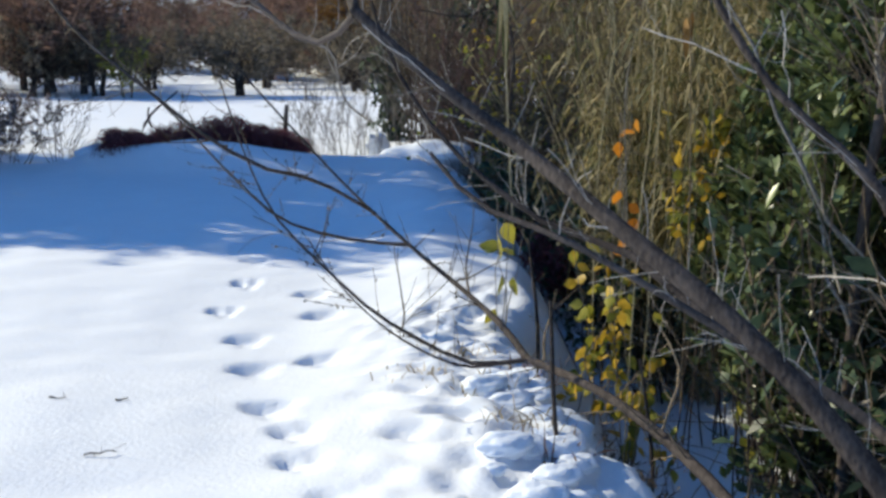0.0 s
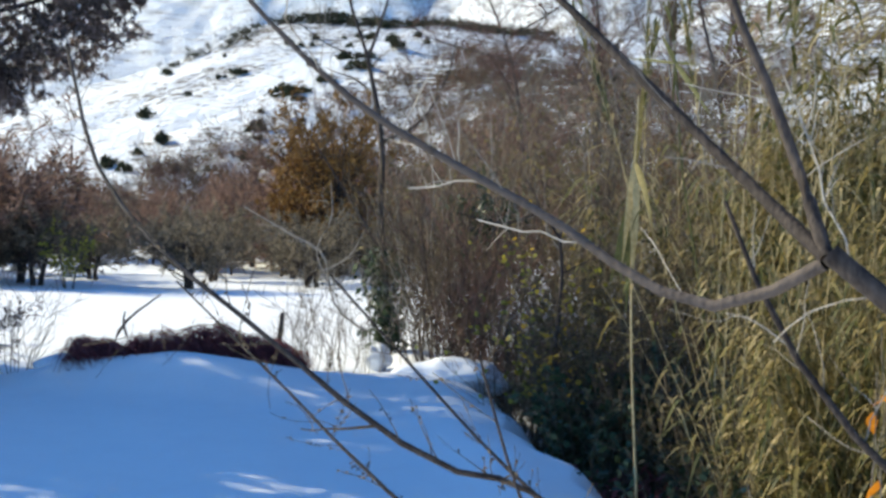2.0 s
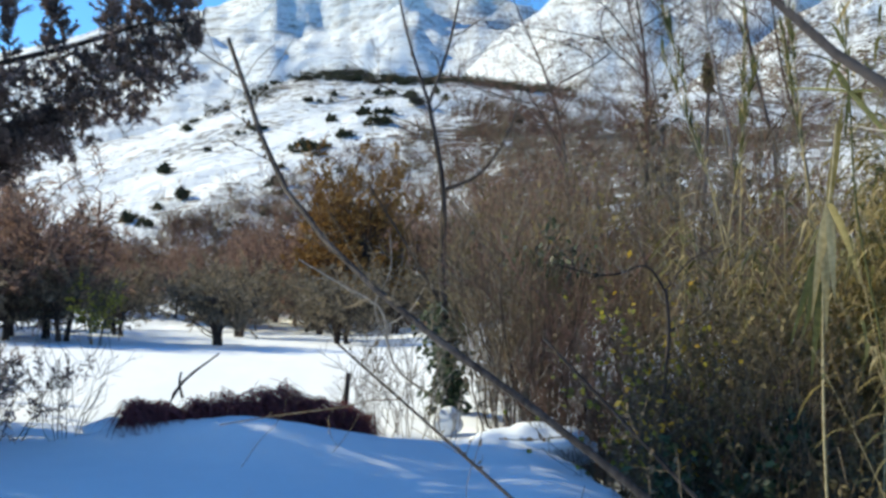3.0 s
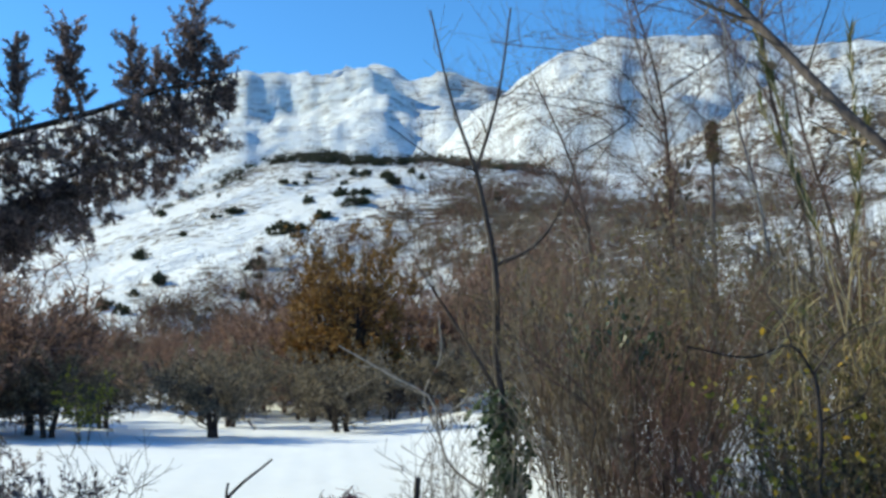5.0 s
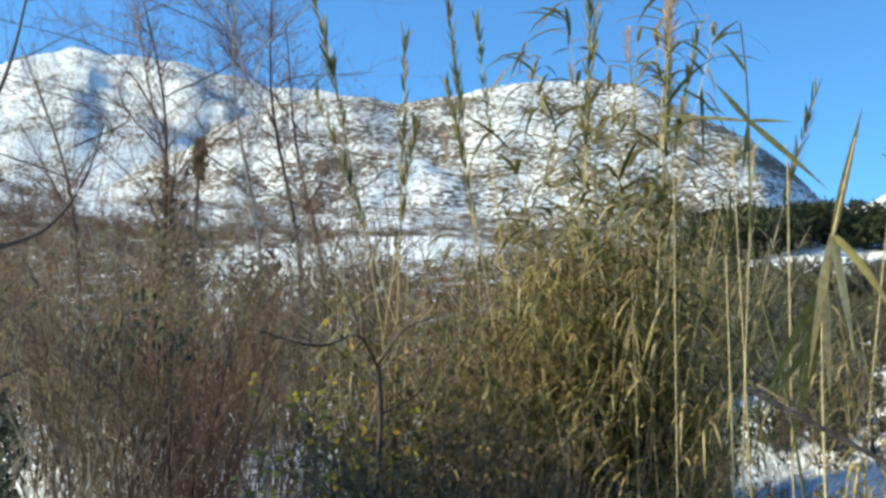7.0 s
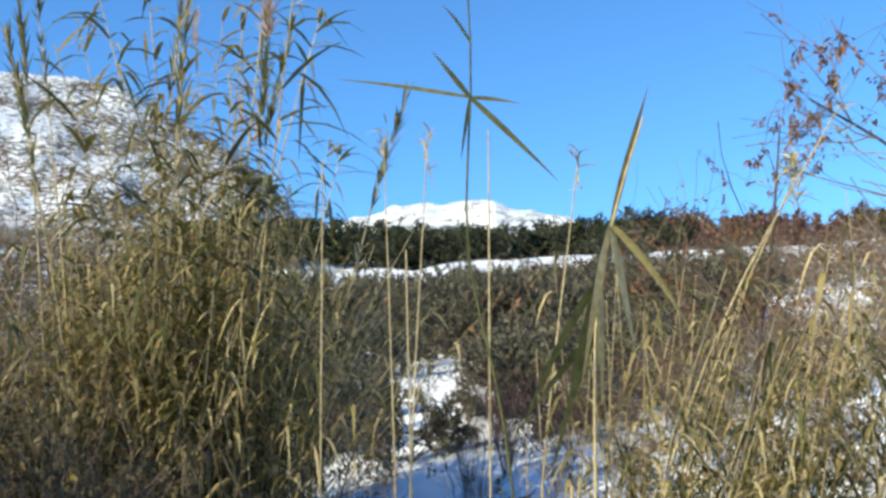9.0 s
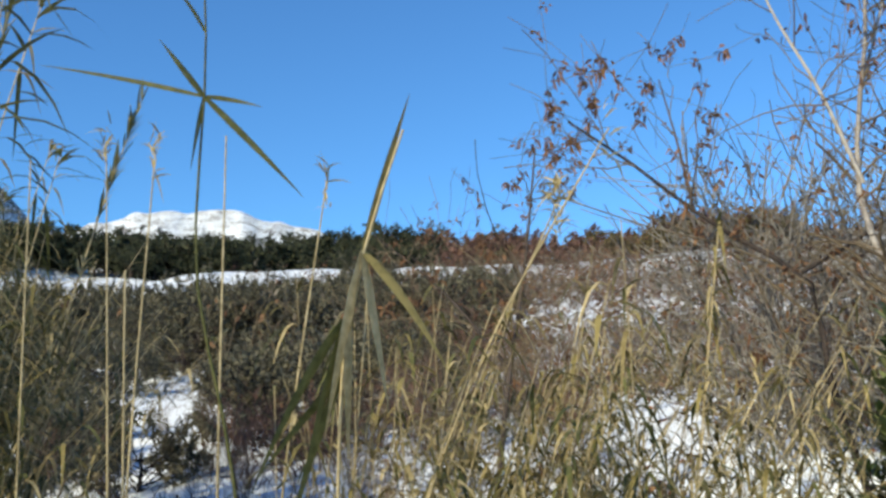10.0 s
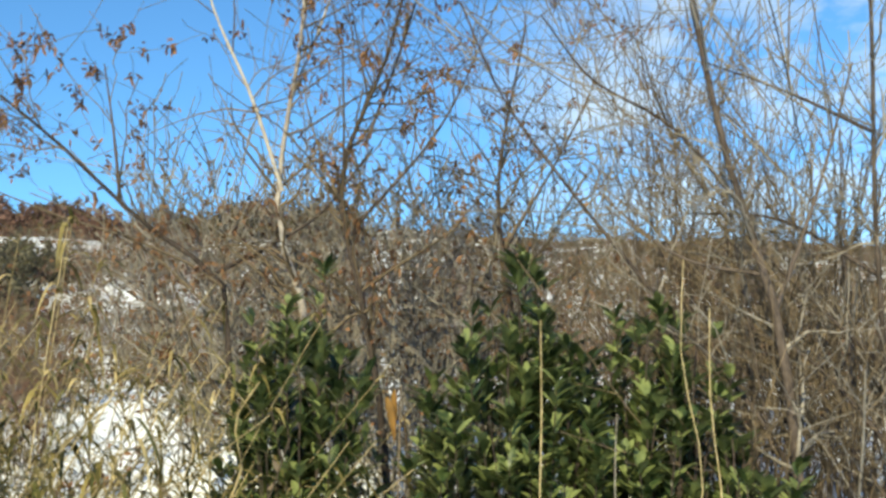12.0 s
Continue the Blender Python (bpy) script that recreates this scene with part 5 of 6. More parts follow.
for tx, ty, zt in ((5.2, 32.5, 7.8), (6.0, 33.2, 6.5), (7.0, 30.7, 5.5)):
    p = np.array([[(tx, ty, 1.0), (tx, ty, zt)]])
    at, t = along(rng, p, 700, 0)
    at = at + rng.normal(size=at.shape) * (0.28, 0.28, 0.2)
    b.blades(at, rng.normal(size=at.shape), 0.2, 0.15, 0.3, 2, 0, (0.3, 1, 0.1))
tagged(part("trunk_ivy", b, OLIVE), "dull green ivy climbing the tall bare trunks", "ivy", kind="stuff")

snag = thing("dead_tree", (0, 0, 0), "slim dead tree topped by a clump of brown ivy", "dead tree")
stem_part("trunk", rng, [(11.0, 46.5, hz(11.0, 46.5) - 0.2), (11.02, 46.5, 8.5), (11.1, 46.5, 12.5)], 0.12, 0.08, BARK, snag, 12, 7, 0.12)
b = Builder()
at, t = along(rng, np.array([[(11.07, 46.5, 11.2), (11.1, 46.5, 12.6)]]), 1100, 0)
b.blades(at + rng.normal(size=at.shape) * (0.12, 0.12, 0.12), rng.normal(size=at.shape), 0.15, 0.1, 0.4, 2, 0, (0.3, 1, 0.1))
part("foliage", b, OLIVE_BROWN, snag, "brown dead ivy leaves", "stuff")

# ---- scrub on the hillside beyond the field ----
hill = [leafy_tree("hill_bush", "dark rounded evergreen bush on the snowy hillside", 350 + i, 0.2, 1.9, 2.2, 22, 900, 0.55, 0.28, MAQUIS, group="bushes on the hillside", r=0.1, fine=0.02, category="bush") for i in range(2)]
for k, (x, y, s) in enumerate(((-14.7, 157.6, 1.25), (-8.8, 162.7, 0.8), (-4.3, 170.3, 1.1), (-2.5, 178, 0.7), (-12, 150, 0.5), (2.5, 190, 0.9))):
    copy_thing_scaled(hill[k % 2], pose(x, y, hz(x, y) - 0.2, 0, 0, 10 * k) @ Matrix.Diagonal((1.15 * s, s, 0.75 * s, 1)))
spots = []
spots += [polar(rng.uniform(-3.5, 10), rng.uniform(236, 262)) for _ in range(60)] + clumps(5, 4, (-8, 3), (170, 228), 4.0, 0.8)
spots += [polar(rng.uniform(-17, -1), rng.uniform(88, 140)) for _ in range(34)]
spots += [polar(rng.uniform(-12, -1), rng.uniform(150, 235)) for _ in range(9)]
spots += [polar(rng.uniform(-2, 9), rng.uniform(150, 225)) for _ in range(12)]
shares(spots, hill, -0.1, (0.2, 0.75))


def scrub_mass(name, label, places, tall, wide, stems, fines, mats, leaves, leaf_len, leaf_w, r, seed):
    """Countless small bushes on a slope, joined into one."""
    g = np.random.default_rng(seed)
    b = Builder()
    tops = height(np.array([q[0] for q in places]), np.array([q[1] for q in places]))
    for k, (x, y) in enumerate(places):
        s = g.uniform(0.5, 1.3)
        c = np.array([x, y, tops[k] - 0.05])
        tips = c + np.stack([g.normal(size=stems) * wide * 0.6 * s, g.normal(size=stems) * wide * 0.6 * s, tall * s * g.uniform(0.35, 1.0, stems)], 1)
        p = lines_from(g, c + g.normal(size=(stems, 3)) * (0.15 * wide, 0.15 * wide, 0), tips, 5, 0.25)
        rr = np.broadcast_to(np.linspace(1.3, 0.6, 5), p.shape[:2]) * r
        b.tubes(p, rr, 3, k % 3)
        q, qr = sprout(g, p, rr, fines, tall * 0.35 * s, 0.9, 0.2, 4, 0.2)
        b.tubes(q, np.maximum(qr, r * 0.7), 3, k % 3)
        leaf_tufts(g, b, q, leaves, leaf_len, leaf_w, 0.2, 3 + k % 2)
    return tagged(part(name, b, mats), label, "scrub", kind="stuff")


scrub_mass("middle_slope_scrub", "brown leafless scrub thickly covering the middle slope", scatter(260, (3, 22), (34, 150), 1.2) + scatter(130, (22, 48), (30, 86), 1.2), 2.4, 1.6, 9, 46, [TWIG, TWIG_RED, TWIG, RUSSET, OLIVE], 26, 0.34, 0.15, 0.018, 61)
scrub_mass("crest_scrub", "dark evergreen scrub along the crest of the snowy hill", [polar(a, d) for a, d in zip(rng.uniform(-3.5, 10, 240), rng.uniform(240, 262, 240))] + clumps(7, 9, (-9, -3), (225, 258), 5.0, 1.5), 1.7, 2.2, 7, 26, [BARK_DARK, BARK_DARK, BARK_DARK, MAQUIS, MAQUIS], 46, 0.5, 0.26, 0.03, 66)
fringe = [polar(a, 88 + w * (np.interp(a, [-16, -11, 0, 9], [100, 116, 148, 235]) - 88)) for a, w in zip(rng.uniform(-16, 9, 380), rng.beta(1.3, 1.2, 380))]
scrub_mass("hill_foot_scrub", "reddish brown scrub fringing the foot of the snowy hill", fringe + scatter(200, (3, 24), (140, 232), 1.5) + scatter(70, (22, 48), (120, 235), 1.5), 3.0, 2.6, 9, 50, [BROWN_CROWN, TWIG, TWIG_RED, RUSSET, OLIVE], 14, 0.4, 0.16, 0.026, 64)
scrub_mass("upper_east_scrub", "brown and russet scrub covering the upper eastern slope", scatter(40, (76, 84), (90, 150), 1.5) + clumps(30, 9, (67, 122), (30, 92), 3.6, 0.9) + scatter(110, (67, 122), (30, 92), 2.0) + scatter(44, (69, 88), (30, 62), 1.2) + clumps(16, 9, (78, 124), (90, 150), 6.0, 2.0) + scatter(190, (74, 125), (140, 160), 0.5), 2.1, 2.1, 8, 34, [TWIG, TWIG, TWIG_RED, RUSSET, OLIVE], 46, 0.28, 0.13, 0.014, 62)
scrub_mass("lower_east_scrub", "tangle of low brown twigs over snow on the eastern slope", clumps(38, 8, (66, 122), (10, 40), 1.7, 0.28) + scatter(24, (50, 66), (9, 30), 0.5) + scatter(190, (66, 122), (9.5, 40), 0.5), 0.75, 1.2, 7, 30, [TWIG_PALE, TWIG, TWIG, OLIVE_BROWN, RUSSET], 70, 0.085, 0.05, 0.006, 63)
east = [shrub("hillside_scrub", "tangled brown scrub with russet leaves and snow beneath", 370 + i, 1.1, 1.45, 14, 56, 190, (TWIG_PALE, TWIG, TWIG_RED)[i], RUSSET, 150, 0.075, 0.045, "scrub", 0.012, "scrub on the eastern slope", 0.0042) for i in range(3)]
shares(clumps(14, 6, (67, 122), (10, 34), 1.4, 0.45), east, -0.1, (0.6, 1.25))
grey = [leafy_tree("broom_bush", "grey-green evergreen bush in the snowy hollow", 390 + i, 0.1, 1.6, 1.9, 34, 5200, 0.13, 0.05, BROOM, group="bushes in the hollow", r=0.07, fine=0.01, category="bush", up=0.35) for i in range(2)]
shares(scatter(84, (46, 76), (36, 60), 1.6), grey, -0.1, (0.9, 1.5))
for k, (x, y) in enumerate(scatter(34, (48, 72), (17, 40), 1.6)):
    copy_thing_scaled(grey[k % 2], pose(x, y, hz(x, y) - 0.1, 0, 0, 77 * k) @ Matrix.Scale(rng.uniform(0.6, 1.0), 4))
for k, (x, y) in enumerate(scatter(54, (49, 74), (9, 24), 0.7)):
    copy_thing_scaled(low[k % 2], pose(x, y, hz(x, y) - 0.1, 0, 0, 53 * k) @ Matrix.Scale(rng.uniform(0.3, 0.55), 4))
crest = [leafy_tree("crest_bush", "brown-leaved bush on the crest of the eastern slope", 398 + i, 0.2, 2.8, 3.6, 26, 1500, 0.5, 0.2, (OLIVE_BROWN, TWIG_RED)[i], group="bushes on the crest", r=0.1, fine=0.02, category="bush") for i in range(2)]
shares(scatter(46, (73, 92), (122, 152), 2.0), crest, -0.2, (0.8, 1.4))
pines = [leafy_tree("pine_tree", "dark pine on the skyline of the eastern ridge", 395 + i, 0.8, 2.6, 3.4, 26, 1300, 0.6, 0.2, MAQUIS, group="pines on the ridge", r=0.14, fine=0.02) for i in range(2)]
shares(scatter(110, (46, 73.5), (134, 166), 1.5), pines, -0.1, (0.95, 1.6))


# ---- canes and dead stalks standing between the path and the slope ----
def near_cane(pts, r, label, leaves=(), name="reed", green=False, tuft=0):
    """One cane close to the path, with its few strap leaves, each a part."""
    root = thing(name, (0, 0, 0), label, "reed", "canes beside the path")
    p, rr = stem_part("cane", rng, pts, r, r * 0.45, CANE if not green else REED_GREEN, root, 14, 6, 0.05)
    for u, way, ln, w, droop in leaves:
        b = Builder()
        at = p[0, int(u * 13)]
        side = np.cross(np.array([way]), np.array([[0.3, 0.9, 0.2]]))
        b.blades(at[None], np.array([way], float), ln, w, droop, 8, 0, (0.6, 1.0, 0.95, 0.75, 0.4, 0.04), side, 0.1)
        part("leaf", b, REED_GREEN if green or -0.8 < way[2] < -0.7 else (REED_DRY if way[2] < -0.9 else REED_LEAF), root)
    if tuft:
        b = Builder()
        at = p[0, -1] + np.stack([rng.normal(size=tuft) * 0.012, rng.normal(size=tuft) * 0.012, rng.uniform(-0.16, 0.12, tuft)], 1)
        b.blades(at, rng.normal(size=(tuft, 3)) * 0.5 + (0, 0, 0.8), 0.14, 0.012, 0.4, 3)
        part("tuft", b, REED_DRY, root, kind="stuff")


near_cane([(1.45, 9.85, 0.2), (1.2, 9.85, 1.7), (1.1, 9.95, 2.4), (0.96, 9.84, 3.46), (0.90, 9.82, 3.76)], 0.011, "green-leaved cane with crossing strap leaves", [
    (0.91, (0.38, -0.925, -1.0), 0.6, 0.04, 0.05), (0.91, (-0.38, 0.925, 0.25), 0.72, 0.022, 0.05), (0.92, (-0.25, 0.62, 0.95), 0.34, 0.04, 0.05), (0.95, (-0.15, 0.4, 0.9), 0.36, 0.026, 0.3), (0.92, (0.35, -0.85, -0.08), 0.25, 0.022, 0.1), (0.85, (0, 0.2, -0.9), 0.3, 0.026, 0.1)], green=True)
near_cane([(0.62, 9.1, -0.1), (0.53, 9.1, 1.4), (0.5, 9.02, 2.2), (0.48, 8.88, 2.62), (0.46, 8.8, 2.8)], 0.011, "bent reed with broken hanging straw-coloured leaves", [
    (0.86, (-0.05, 0.25, -1), 0.62, 0.055, 0.1), (0.86, (0.02, -0.15, -1), 0.52, 0.05, 0.1), (0.84, (0.05, 0.05, -1), 0.5, 0.05, 0.05), (0.8, (-0.1, 0.6, -0.75), 0.58, 0.05, 0.3), (0.76, (0.05, 0.4, -0.75), 0.5, 0.05, 0.3), (0.78, (-0.1, 0.25, -0.75), 0.5, 0.045, 0.2), (0.74, (0.0, 0.8, -0.72), 0.42, 0.045, 0.1), (0.9, (0.0, -0.3, 0.95), 0.62, 0.045, 0.05), (0.86, (0.1, -0.5, -0.5), 0.42, 0.045, 0.4)])
for k, (cx, cy, top, lx, ly) in enumerate(((1.5, 10.1, 3.2, 0.02, -0.03), (1.9, 10.9, 3.3, 0.05, -0.1), (2.1, 11.6, 3.4, 0.05, 0.02), (2.2, 10.3, 3.1, 0.02, -0.25), (1.6, 10.6, 2.6, 0.03, 0.03), (2.6, 11.3, 3.6, 0.0, 0.05), (1.9, 9.7, 2.4, 0.0, -0.12))):
    near_cane([(cx, cy, hz(cx, cy) - 0.1), (cx + lx, cy + ly, top * 0.5), (cx + lx * 2, cy + ly * 2, top)], 0.010, "bare straw-coloured cane standing beside the ditch", tuft=(0, 26, 0, 18, 0, 30, 0)[k])
for k in range(15):
    cx, cy = 2.0 + rng.uniform(-0.5, 0.9), 9.4 + rng.uniform(-0.9, 0.6)
    ln = rng.uniform(1.6, 3.0)
    z0 = hz(cx, cy) - 0.1
    tip = (cx + rng.normal() * 0.12, cy - ln * rng.uniform(0.42, 0.56), z0 + ln * 1.05)
    near_cane([(cx, cy, z0), ((cx + tip[0]) / 2, (cy + tip[1]) / 2 + 0.08, (z0 + tip[2]) / 2 + 0.06), tip], 0.009, "leaning dry cane above the snowy ditch", tuft=(22 if k % 4 == 0 else 0))
near_cane([(1.6, 9.5, 0.4), (1.62, 8.75, 2.2), (1.6, 8.2, 3.05)], 0.009, "long leaning straw-coloured cane", tuft=8)
near_cane([(2.2, 9.6, 0.4), (2.25, 8.9, 2.2), (2.2, 8.55, 2.85)], 0.009, "leaning cane with a feathery tip", tuft=60)
g2 = np.random.default_rng(55)
tuftb = Builder()
base = np.concatenate([np.stack([g2.uniform(1.6, 2.4, 370), g2.uniform(8.85, 10.0, 370)], 1), np.stack([g2.uniform(2.0, 2.6, 90), g2.uniform(8.1, 8.6, 90)], 1)])
base = np.column_stack([base, height(base[:, 0], base[:, 1]) - 0.05])
lp = reed_lines(g2, base, 0.9 + 1.8 * g2.beta(1.2, 1.6, 460) - base[:, 2], g2.normal(size=(460, 2)) * 0.17 + (0, -0.32))
tuftb.tubes(lp, np.broadcast_to(np.linspace(0.0045, 0.0025, 8), lp.shape[:2]), 3, 0)
reed_leaves(g2, tuftb, lp, 6500, 1, 0.35, 0.25, 0.021, 0.9)
reed_leaves(g2, tuftb, lp, 4200, 2, 0.4, 0.23, 0.018, 1.0)
reed_leaves(g2, tuftb, lp, 5500, 3, 0.3, 0.23, 0.019, 1.0)
tagged(part("leaning_reeds", tuftb, [CANE, REED_LEAF, REED_DRY, REED_GREEN]), "tangle of low leaning reeds with straw and olive leaves", "reed bed", kind="stuff")


# ---- laurels, the leafy young trees and the grey tree at the end of the walk ----
def laurel(x, y, top, width, shoots, seed, label):
    g = np.random.default_rng(seed)
    root = thing("laurel_bush", (0, 0, 0), label, "bush", "laurel bushes")
    z0 = hz(x, y) - 0.1
    base = np.array([x, y, z0]) + g.normal(size=(shoots, 3)) * (0.12, 0.12, 0)
    a, d = g.uniform(0, 6.28, shoots), np.sqrt(g.uniform(0, 1, shoots))
    hh = (top + 0.02 - z0) * (1 - 0.28 * d**2) * g.uniform(0.86, 1.0, shoots)
    tips = np.stack([x + np.cos(a) * d * width, y + np.sin(a) * d * width, z0 + hh], 1)
    p = lines_from(g, base, tips, 8, 0.07)
    b = Builder()
    b.tubes(p, np.broadcast_to(np.linspace(0.007, 0.003, 8), p.shape[:2]), 5)
    part("stem", b, BARK_DARK, root, kind="stuff")
    # leaves stand in whorls up the shoots, closest at the tips
    b = Builder()
    whorls = shoots * 15
    u = 0.22 + 0.78 * g.beta(1.6, 1.0, whorls)
    i = np.repeat(g.integers(0, shoots, whorls), 5)
    w = np.repeat(u, 5) * 7
    j = np.minimum(w.astype(int), 6)
    v = (w - j)[:, None]
    at = p[i, j] * (1 - v) + p[i, j + 1] * v
    t = p[i, j + 1] - p[i, j]
    t /= np.linalg.norm(t, axis=1, keepdims=True)
    k = len(at)
    at = at + t * g.uniform(-0.03, 0.03, (k, 1))
    q = g.normal(size=(k, 3))
    q -= (q * t).sum(1, keepdims=True) * t
    q /= np.linalg.norm(q, axis=1, keepdims=True)
    way = q * g.uniform(0.5, 1.0, (k, 1)) + t * 0.8
    side = np.cross(way, t)
    b.blades(at, way, 0.15 * g.uniform(0.6, 1.15, k), 0.042 * g.uniform(0.8, 1.2, k), 0.22, 4, 0, (0.15, 0.8, 1.0, 0.7, 0.03), side, 0.12)
    part("foliage", b, LAUREL, root, kind="stuff")


laurel(2.25, 6.82, 2.55, 0.40, 58, 401, "dark green glossy laurel bush in front of the snowy slope")
laurel(2.35, 5.75, 2.62, 0.55, 92, 402, "broad dark green laurel bush with glossy pointed leaves")
laurel(2.2, 5.1, 2.62, 0.45, 64, 403, "dark green laurel bush with upright leafy shoots")
laurel(2.0, 6.35, 1.6, 0.4, 34, 404, "low dark green laurel shoots")
laurel(1.75, 4.8, 1.7, 0.4, 34, 405, "low bright green laurel shoots beside the grey tree")
laurel(1.9, 7.3, 1.45, 0.24, 12, 406, "low laurel shoots with pointed leaves")


def tufted(root, p, clusters, mat, size):
    b = Builder()
    at, t = along(rng, p, clusters, 0.3)
    at = np.repeat(at, 6, 0) + rng.normal(size=(clusters * 6, 3)) * 0.02
    way = rng.normal(size=at.shape) + (0, 0, -0.1)
    b.blades(at, way, size * rng.uniform(0.6, 1.3, len(at)), size * 0.45, 0.5, 3, 0, (0.15, 0.9, 0.8, 0.05))
    part("foliage", b, mat, root, kind="stuff")


def slope_tree(label, stems, twigs, shoots, leaf_clusters, bark, seed):
    """A slender tree on the slope, bare but for tufts of russet leaves."""
    g = np.random.default_rng(seed)
    root = thing("young_tree", (0, 0, 0), label, "tree", "young trees on the slope")
    tw, tips = Builder(), []
    for i, (pts, r0, r1) in enumerate(stems):
        p, r = stem_part("trunk" if i == 0 else "branch", g, pts, r0, r1, bark, root, 14, 7, 0.06)
        ln = float(np.linalg.norm(np.diff(p[0], axis=0), axis=1).sum())
        p1, r1s = sprout(g, p, r, max(3, int(shoots * 1.7 * ln)), 0.75, 0.8, 0.2, 6, 0.25, 1.0, 0.3)
        p2, r2 = sprout(g, p1, r1s, len(p1) * 4, 0.4, 0.9, 0.2, 5, 0.2, 1.0, 0.3)
        tw.tubes(p1, np.maximum(r1s, 0.0032), 4)
        tw.tubes(p2, np.maximum(r2, 0.0022), 3)
        tips += [p2[:, :4]]
    part("brushwood", tw, TWIG, root, kind="stuff")
    tufted(root, np.concatenate(tips), leaf_clusters * 4, RUSSET, 0.046)


slope_tree("slender pale-barked young tree with a few russet leaves", [
    ([(3.1, 6.75, 0.9), (3.33, 6.84, 2.45), (3.47, 6.97, 2.88), (3.56, 6.95, 3.42), (3.51, 6.86, 3.95), (3.6, 6.8, 4.9)], 0.030, 0.008),
    ([(3.5, 6.95, 3.1), (3.5, 7.15, 3.7), (3.5, 7.4, 4.3), (3.5, 7.5, 4.8)], 0.014, 0.005),
    ([(3.52, 6.9, 3.7), (3.7, 6.7, 4.3), (3.7, 6.5, 5.0)], 0.013, 0.004)], 8, 3.6, 30, BARK_PALE, 501)
slope_tree("dark spreading young tree with tufts of russet leaves", [
    ([(3.3, 7.0, 0.9), (3.4, 7.25, 2.0), (3.5, 7.34, 2.6), (3.55, 7.58, 2.76), (3.65, 7.93, 3.05), (3.72, 8.28, 3.39), (3.8, 8.7, 3.75)], 0.026, 0.008),
    ([(3.5, 7.34, 2.6), (3.5, 7.05, 2.75), (3.55, 6.75, 2.95), (3.6, 6.4, 3.4)], 0.014, 0.005),
    ([(3.65, 7.93, 3.05), (3.75, 8.0, 3.5), (3.9, 8.1, 4.0)], 0.012, 0.004)], 8, 2.2, 44, BARK_DARK, 502)
slope_tree("dark many-branched young tree with clinging russet leaves", [
    ([(3.5, 6.3, 0.9), (3.4, 6.4, 2.0), (3.35, 6.5, 2.5), (3.6, 6.6, 3.2), (3.5, 6.3, 4.0), (3.4, 6.1, 4.9)], 0.026, 0.007),
    ([(3.5, 6.5, 2.9), (3.6, 6.0, 3.5), (3.7, 5.6, 4.3)], 0.013, 0.004),
    ([(3.55, 6.45, 3.4), (3.6, 6.2, 4.1), (3.5, 6.0, 4.8)], 0.012, 0.004)], 8, 6, 40, BARK, 503)
slope_tree("bare young tree with thin russet-leaved twigs", [
    ([(4.3, 5.4, 0.9), (4.2, 5.4, 2.2), (4.2, 5.5, 3.2), (4.1, 5.3, 4.4)], 0.026, 0.007),
    ([(4.2, 5.5, 2.8), (4.3, 5.0, 3.6), (4.4, 4.6, 4.4)], 0.013, 0.004)], 8, 7, 26, BARK, 504)
slope_tree("low spreading tree with russet leaves above the scrub", [
    ([(4.9, 9.6, 0.9), (4.9, 9.4, 2.2), (5.2, 9.3, 3.1), (5.3, 9.2, 4.0)], 0.026, 0.007),
    ([(4.9, 9.4, 2.2), (5.1, 10.0, 2.9), (5.3, 10.6, 3.4)], 0.014, 0.004)], 8, 3, 36, BARK_DARK, 505)

bare_tree("grey_tree", "bare grey tree with a leaning stem and budded twigs", None, [
    ([(1.78, 4.50, -1.08), (1.84, 4.55, 1.32), (1.97, 4.56, 2.22), (2.06, 4.72, 2.97), (2.02, 4.87, 3.71), (1.96, 4.98, 4.44)], 0.032, 0.014),
    ([(1.90, 4.50, 1.08), (1.98, 4.55, 1.50), (2.38, 4.96, 2.27), (2.66, 5.40, 2.98), (2.84, 5.72, 3.54), (2.84, 5.94, 4.08)], 0.016, 0.006),
    ([(2.04, 4.68, 2.76), (2.14, 4.98, 3.18), (2.32, 5.34, 3.48), (2.38, 5.58, 3.84)], 0.011, 0.004),
    ([(1.97, 4.56, 2.22), (2.02, 4.26, 2.88), (1.96, 4.08, 3.48)], 0.013, 0.005),
    ([(2.00, 4.58, 2.40), (2.32, 4.86, 2.52), (2.68, 5.22, 2.94)], 0.010, 0.004),
], TWIG_PALE, BARK, rng, 4, 0.4, side_shoots=3.0, shoot_len=0.65, buds=60, twig_r=2.0)
bare_tree("grey_tree", "bare grey tree with a thick tangle of pale twigs", None, [
    ([(2.02, 3.90, -0.96), (1.98, 4.01, 1.89), (2.03, 3.98, 2.70), (1.89, 4.00, 3.69), (1.84, 4.02, 4.44)], 0.020, 0.009),
    ([(2.00, 4.00, 1.56), (2.26, 4.32, 2.04), (2.50, 4.62, 2.22)], 0.013, 0.004),
    ([(2.02, 3.98, 2.40), (2.38, 4.38, 2.76), (2.62, 4.74, 2.82)], 0.013, 0.004),
    ([(2.02, 3.96, 1.92), (2.38, 4.26, 2.40), (2.56, 4.50, 2.76)], 0.013, 0.004),
    ([(2.02, 3.90, 1.08), (2.38, 4.02, 1.56), (2.74, 4.26, 1.92)], 0.012, 0.004),
    ([(1.96, 4.00, 3.12), (2.14, 4.32, 3.36), (2.38, 4.68, 3.60)], 0.011, 0.004),
], TWIG_PALE, BARK, rng, 10, 0.5, side_shoots=4.5, shoot_len=0.65, buds=30, twig_r=2.0)
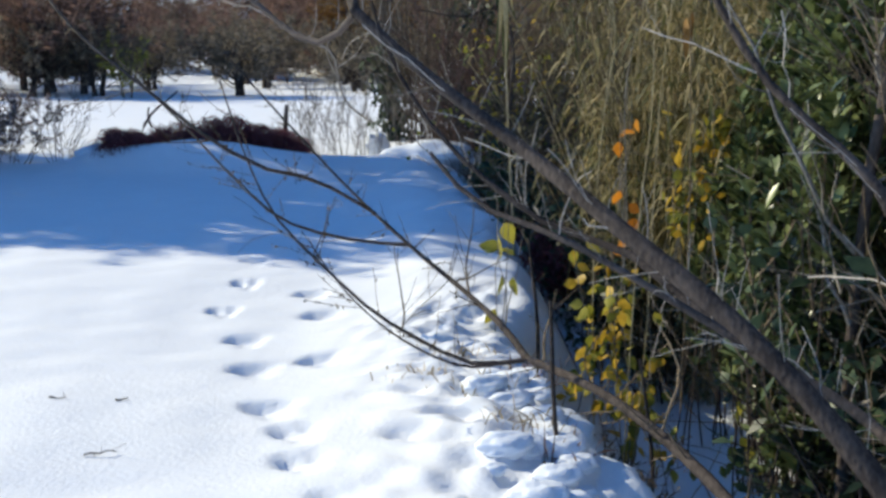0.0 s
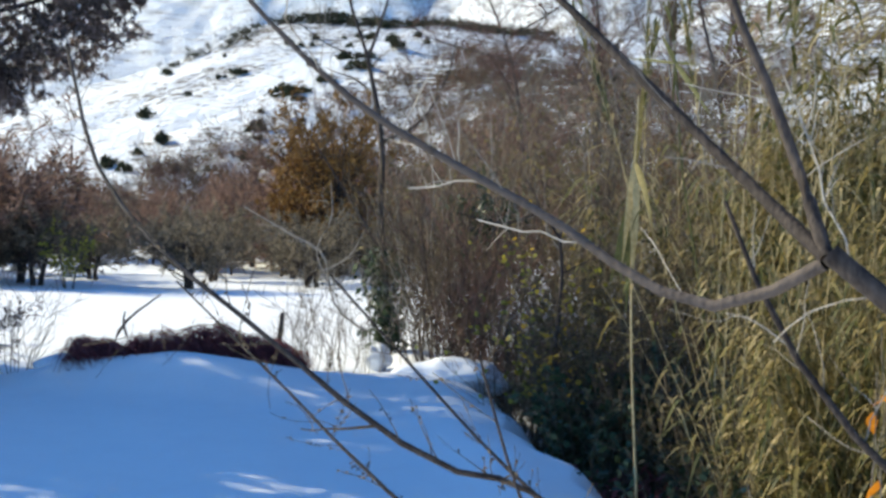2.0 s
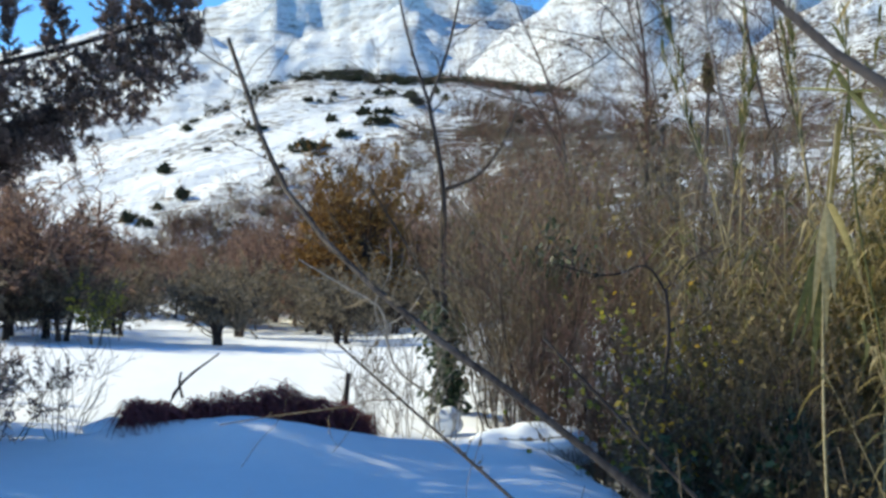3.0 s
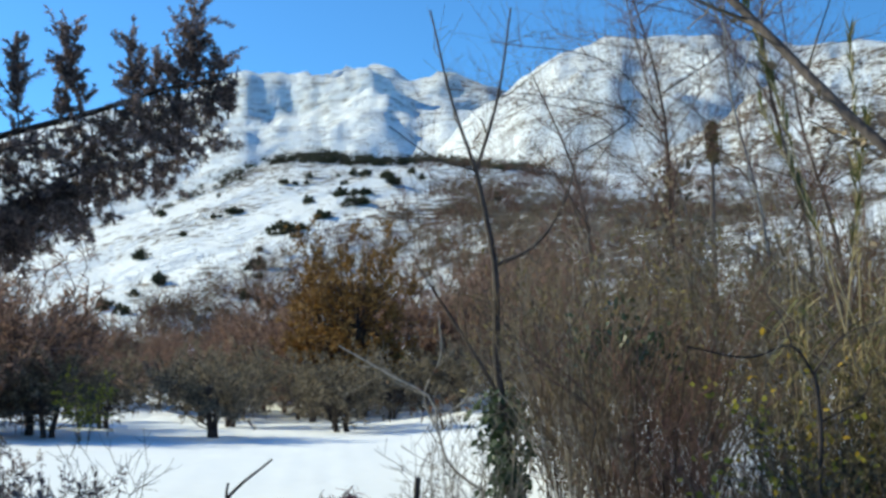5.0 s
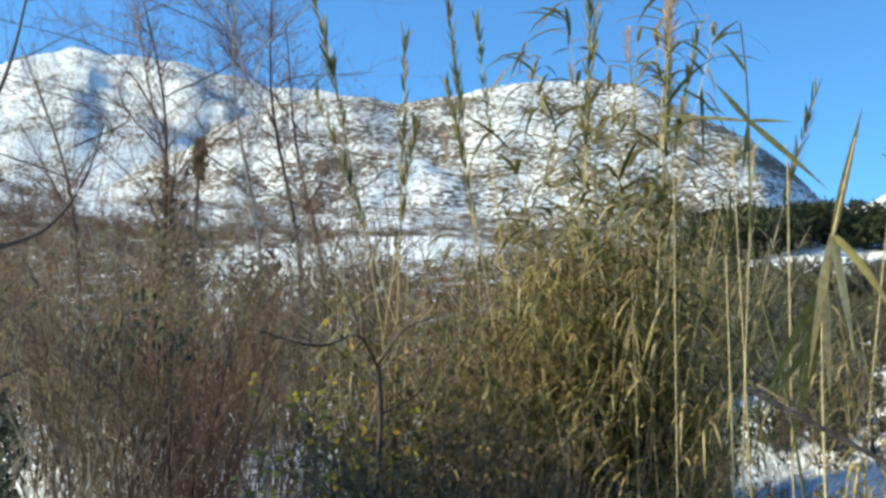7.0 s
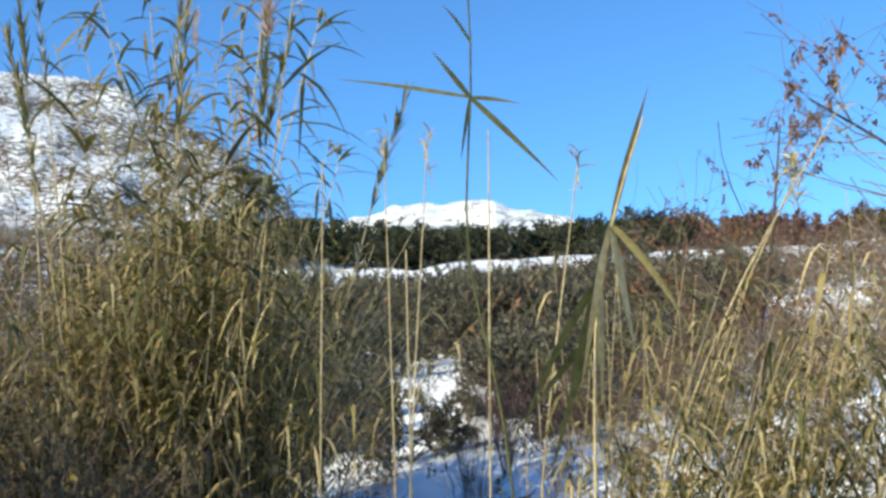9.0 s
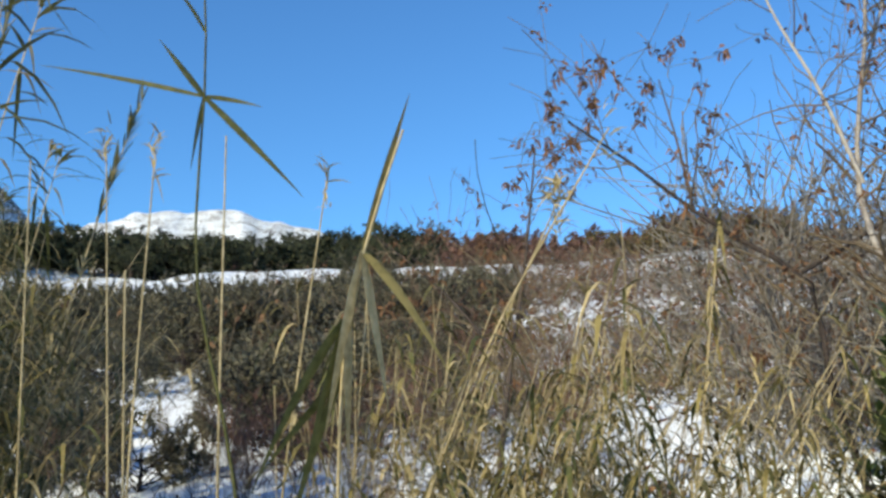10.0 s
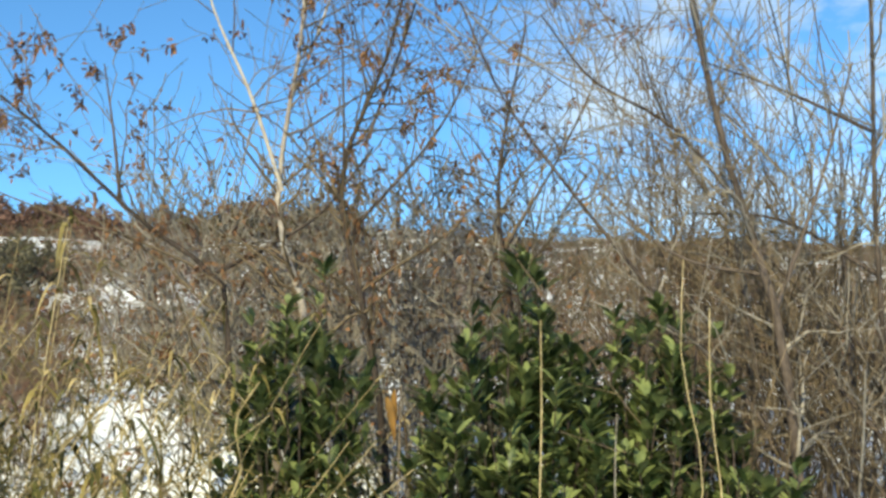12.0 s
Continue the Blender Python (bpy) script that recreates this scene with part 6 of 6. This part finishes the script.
rust = shrub("russet_shrub", "fine-twigged shrub with clinging small russet leaves", 520, 2.7, 1.0, 14, 80, 260, TWIG_PALE, RUSSET, 520, 0.05, 0.035, "shrub", 0.012, "russet shrubs on the slope", 0.0045)
spread_copies(rust, [(4.6, 6.2), (5.2, 5.6), (4.9, 7.0), (5.8, 6.4), (4.4, 5.7), (5.7, 7.6), (6.4, 7.1), (6.6, 5.6)], -0.1, (0.7, 1.0))
back = shrub("grey_thicket", "dense tangle of bare grey twigs beside the laurels", 510, 3.6, 0.8, 14, 90, 300, TWIG, None, 0, r=0.014, group="grey thicket", fine_r=0.0026, bark=BARK)
for x, y in ((2.6, 3.9), (3.1, 3.6)):
    copy_thing_scaled(back, pose(x, y, hz(x, y) - 0.1, 0, 0, 70 * x) @ Matrix.Scale(1.2, 4))
spread_copies(back, [(2.3, 4.3), (2.6, 3.9), (2.9, 4.0), (3.6, 4.3), (4.3, 3.8), (5.0, 4.1), (4.4, 4.6)], -0.1, (0.85, 1.05))


def stalk(a, bp, r, label, mat=CANE):
    root = thing("dry_stalk", (0, 0, 0), label, "stalk", "dry stalks by the laurels")
    bends = [tuple(np.array(a) * (1 - u) + np.array(bp) * u + rng.normal(size=3) * (0.03, 0.035, 0)) for u in (0.3, 0.55, 0.72, 0.88)]
    stem_part("stem", rng, [a] + bends + [bp], r * 0.85, r * 0.45, mat, root, 18, 6, 0.2)


stalk((0.9, 6.02, -0.7), (0.87, 5.96, 2.09), 0.006, "upright pale dead stalk in front of the laurels")
stalk((0.95, 5.35, -0.7), (1.05, 5.25, 2.15), 0.005, "upright pale dead stalk in front of the laurels")
stalk((1.0, 5.4, -0.7), (1.12, 5.32, 2.35), 0.0045, "thin pale dead stalk in front of the laurels")
stalk((0.9, 5.7, -0.7), (1.0, 5.65, 1.75), 0.0045, "thin brown dead stalk in front of the laurels", TWIG_PALE)
stalk((1.6, 7.4, 0.6), (1.7, 7.0, 1.9), 0.008, "leaning pale cane in front of the snowdrift")
b = Builder()
for k in range(3):
    b.blades(np.array([[1.45, 6.42, 1.82]]) + rng.normal(size=(1, 3)) * 0.03, np.array([[0, 0.1 * k - 0.2, -1.0]]), 0.17, 0.045, 0.1, 5, 0, (0.3, 1, 0.9, 0.6, 0.05), fold=0.15)
stemb = thing("withered_leaves", (0, 0, 0), "withered orange-tan leaves hanging on a thin dead stem", "leaves")
part("leaf", b, OCHRE, stemb)
stem_part("stem", rng, [(1.5, 6.45, -0.6), (1.5, 6.45, 0.8), (1.45, 6.42, 1.87)], 0.006, 0.003, TWIG, stemb, 8, 5)
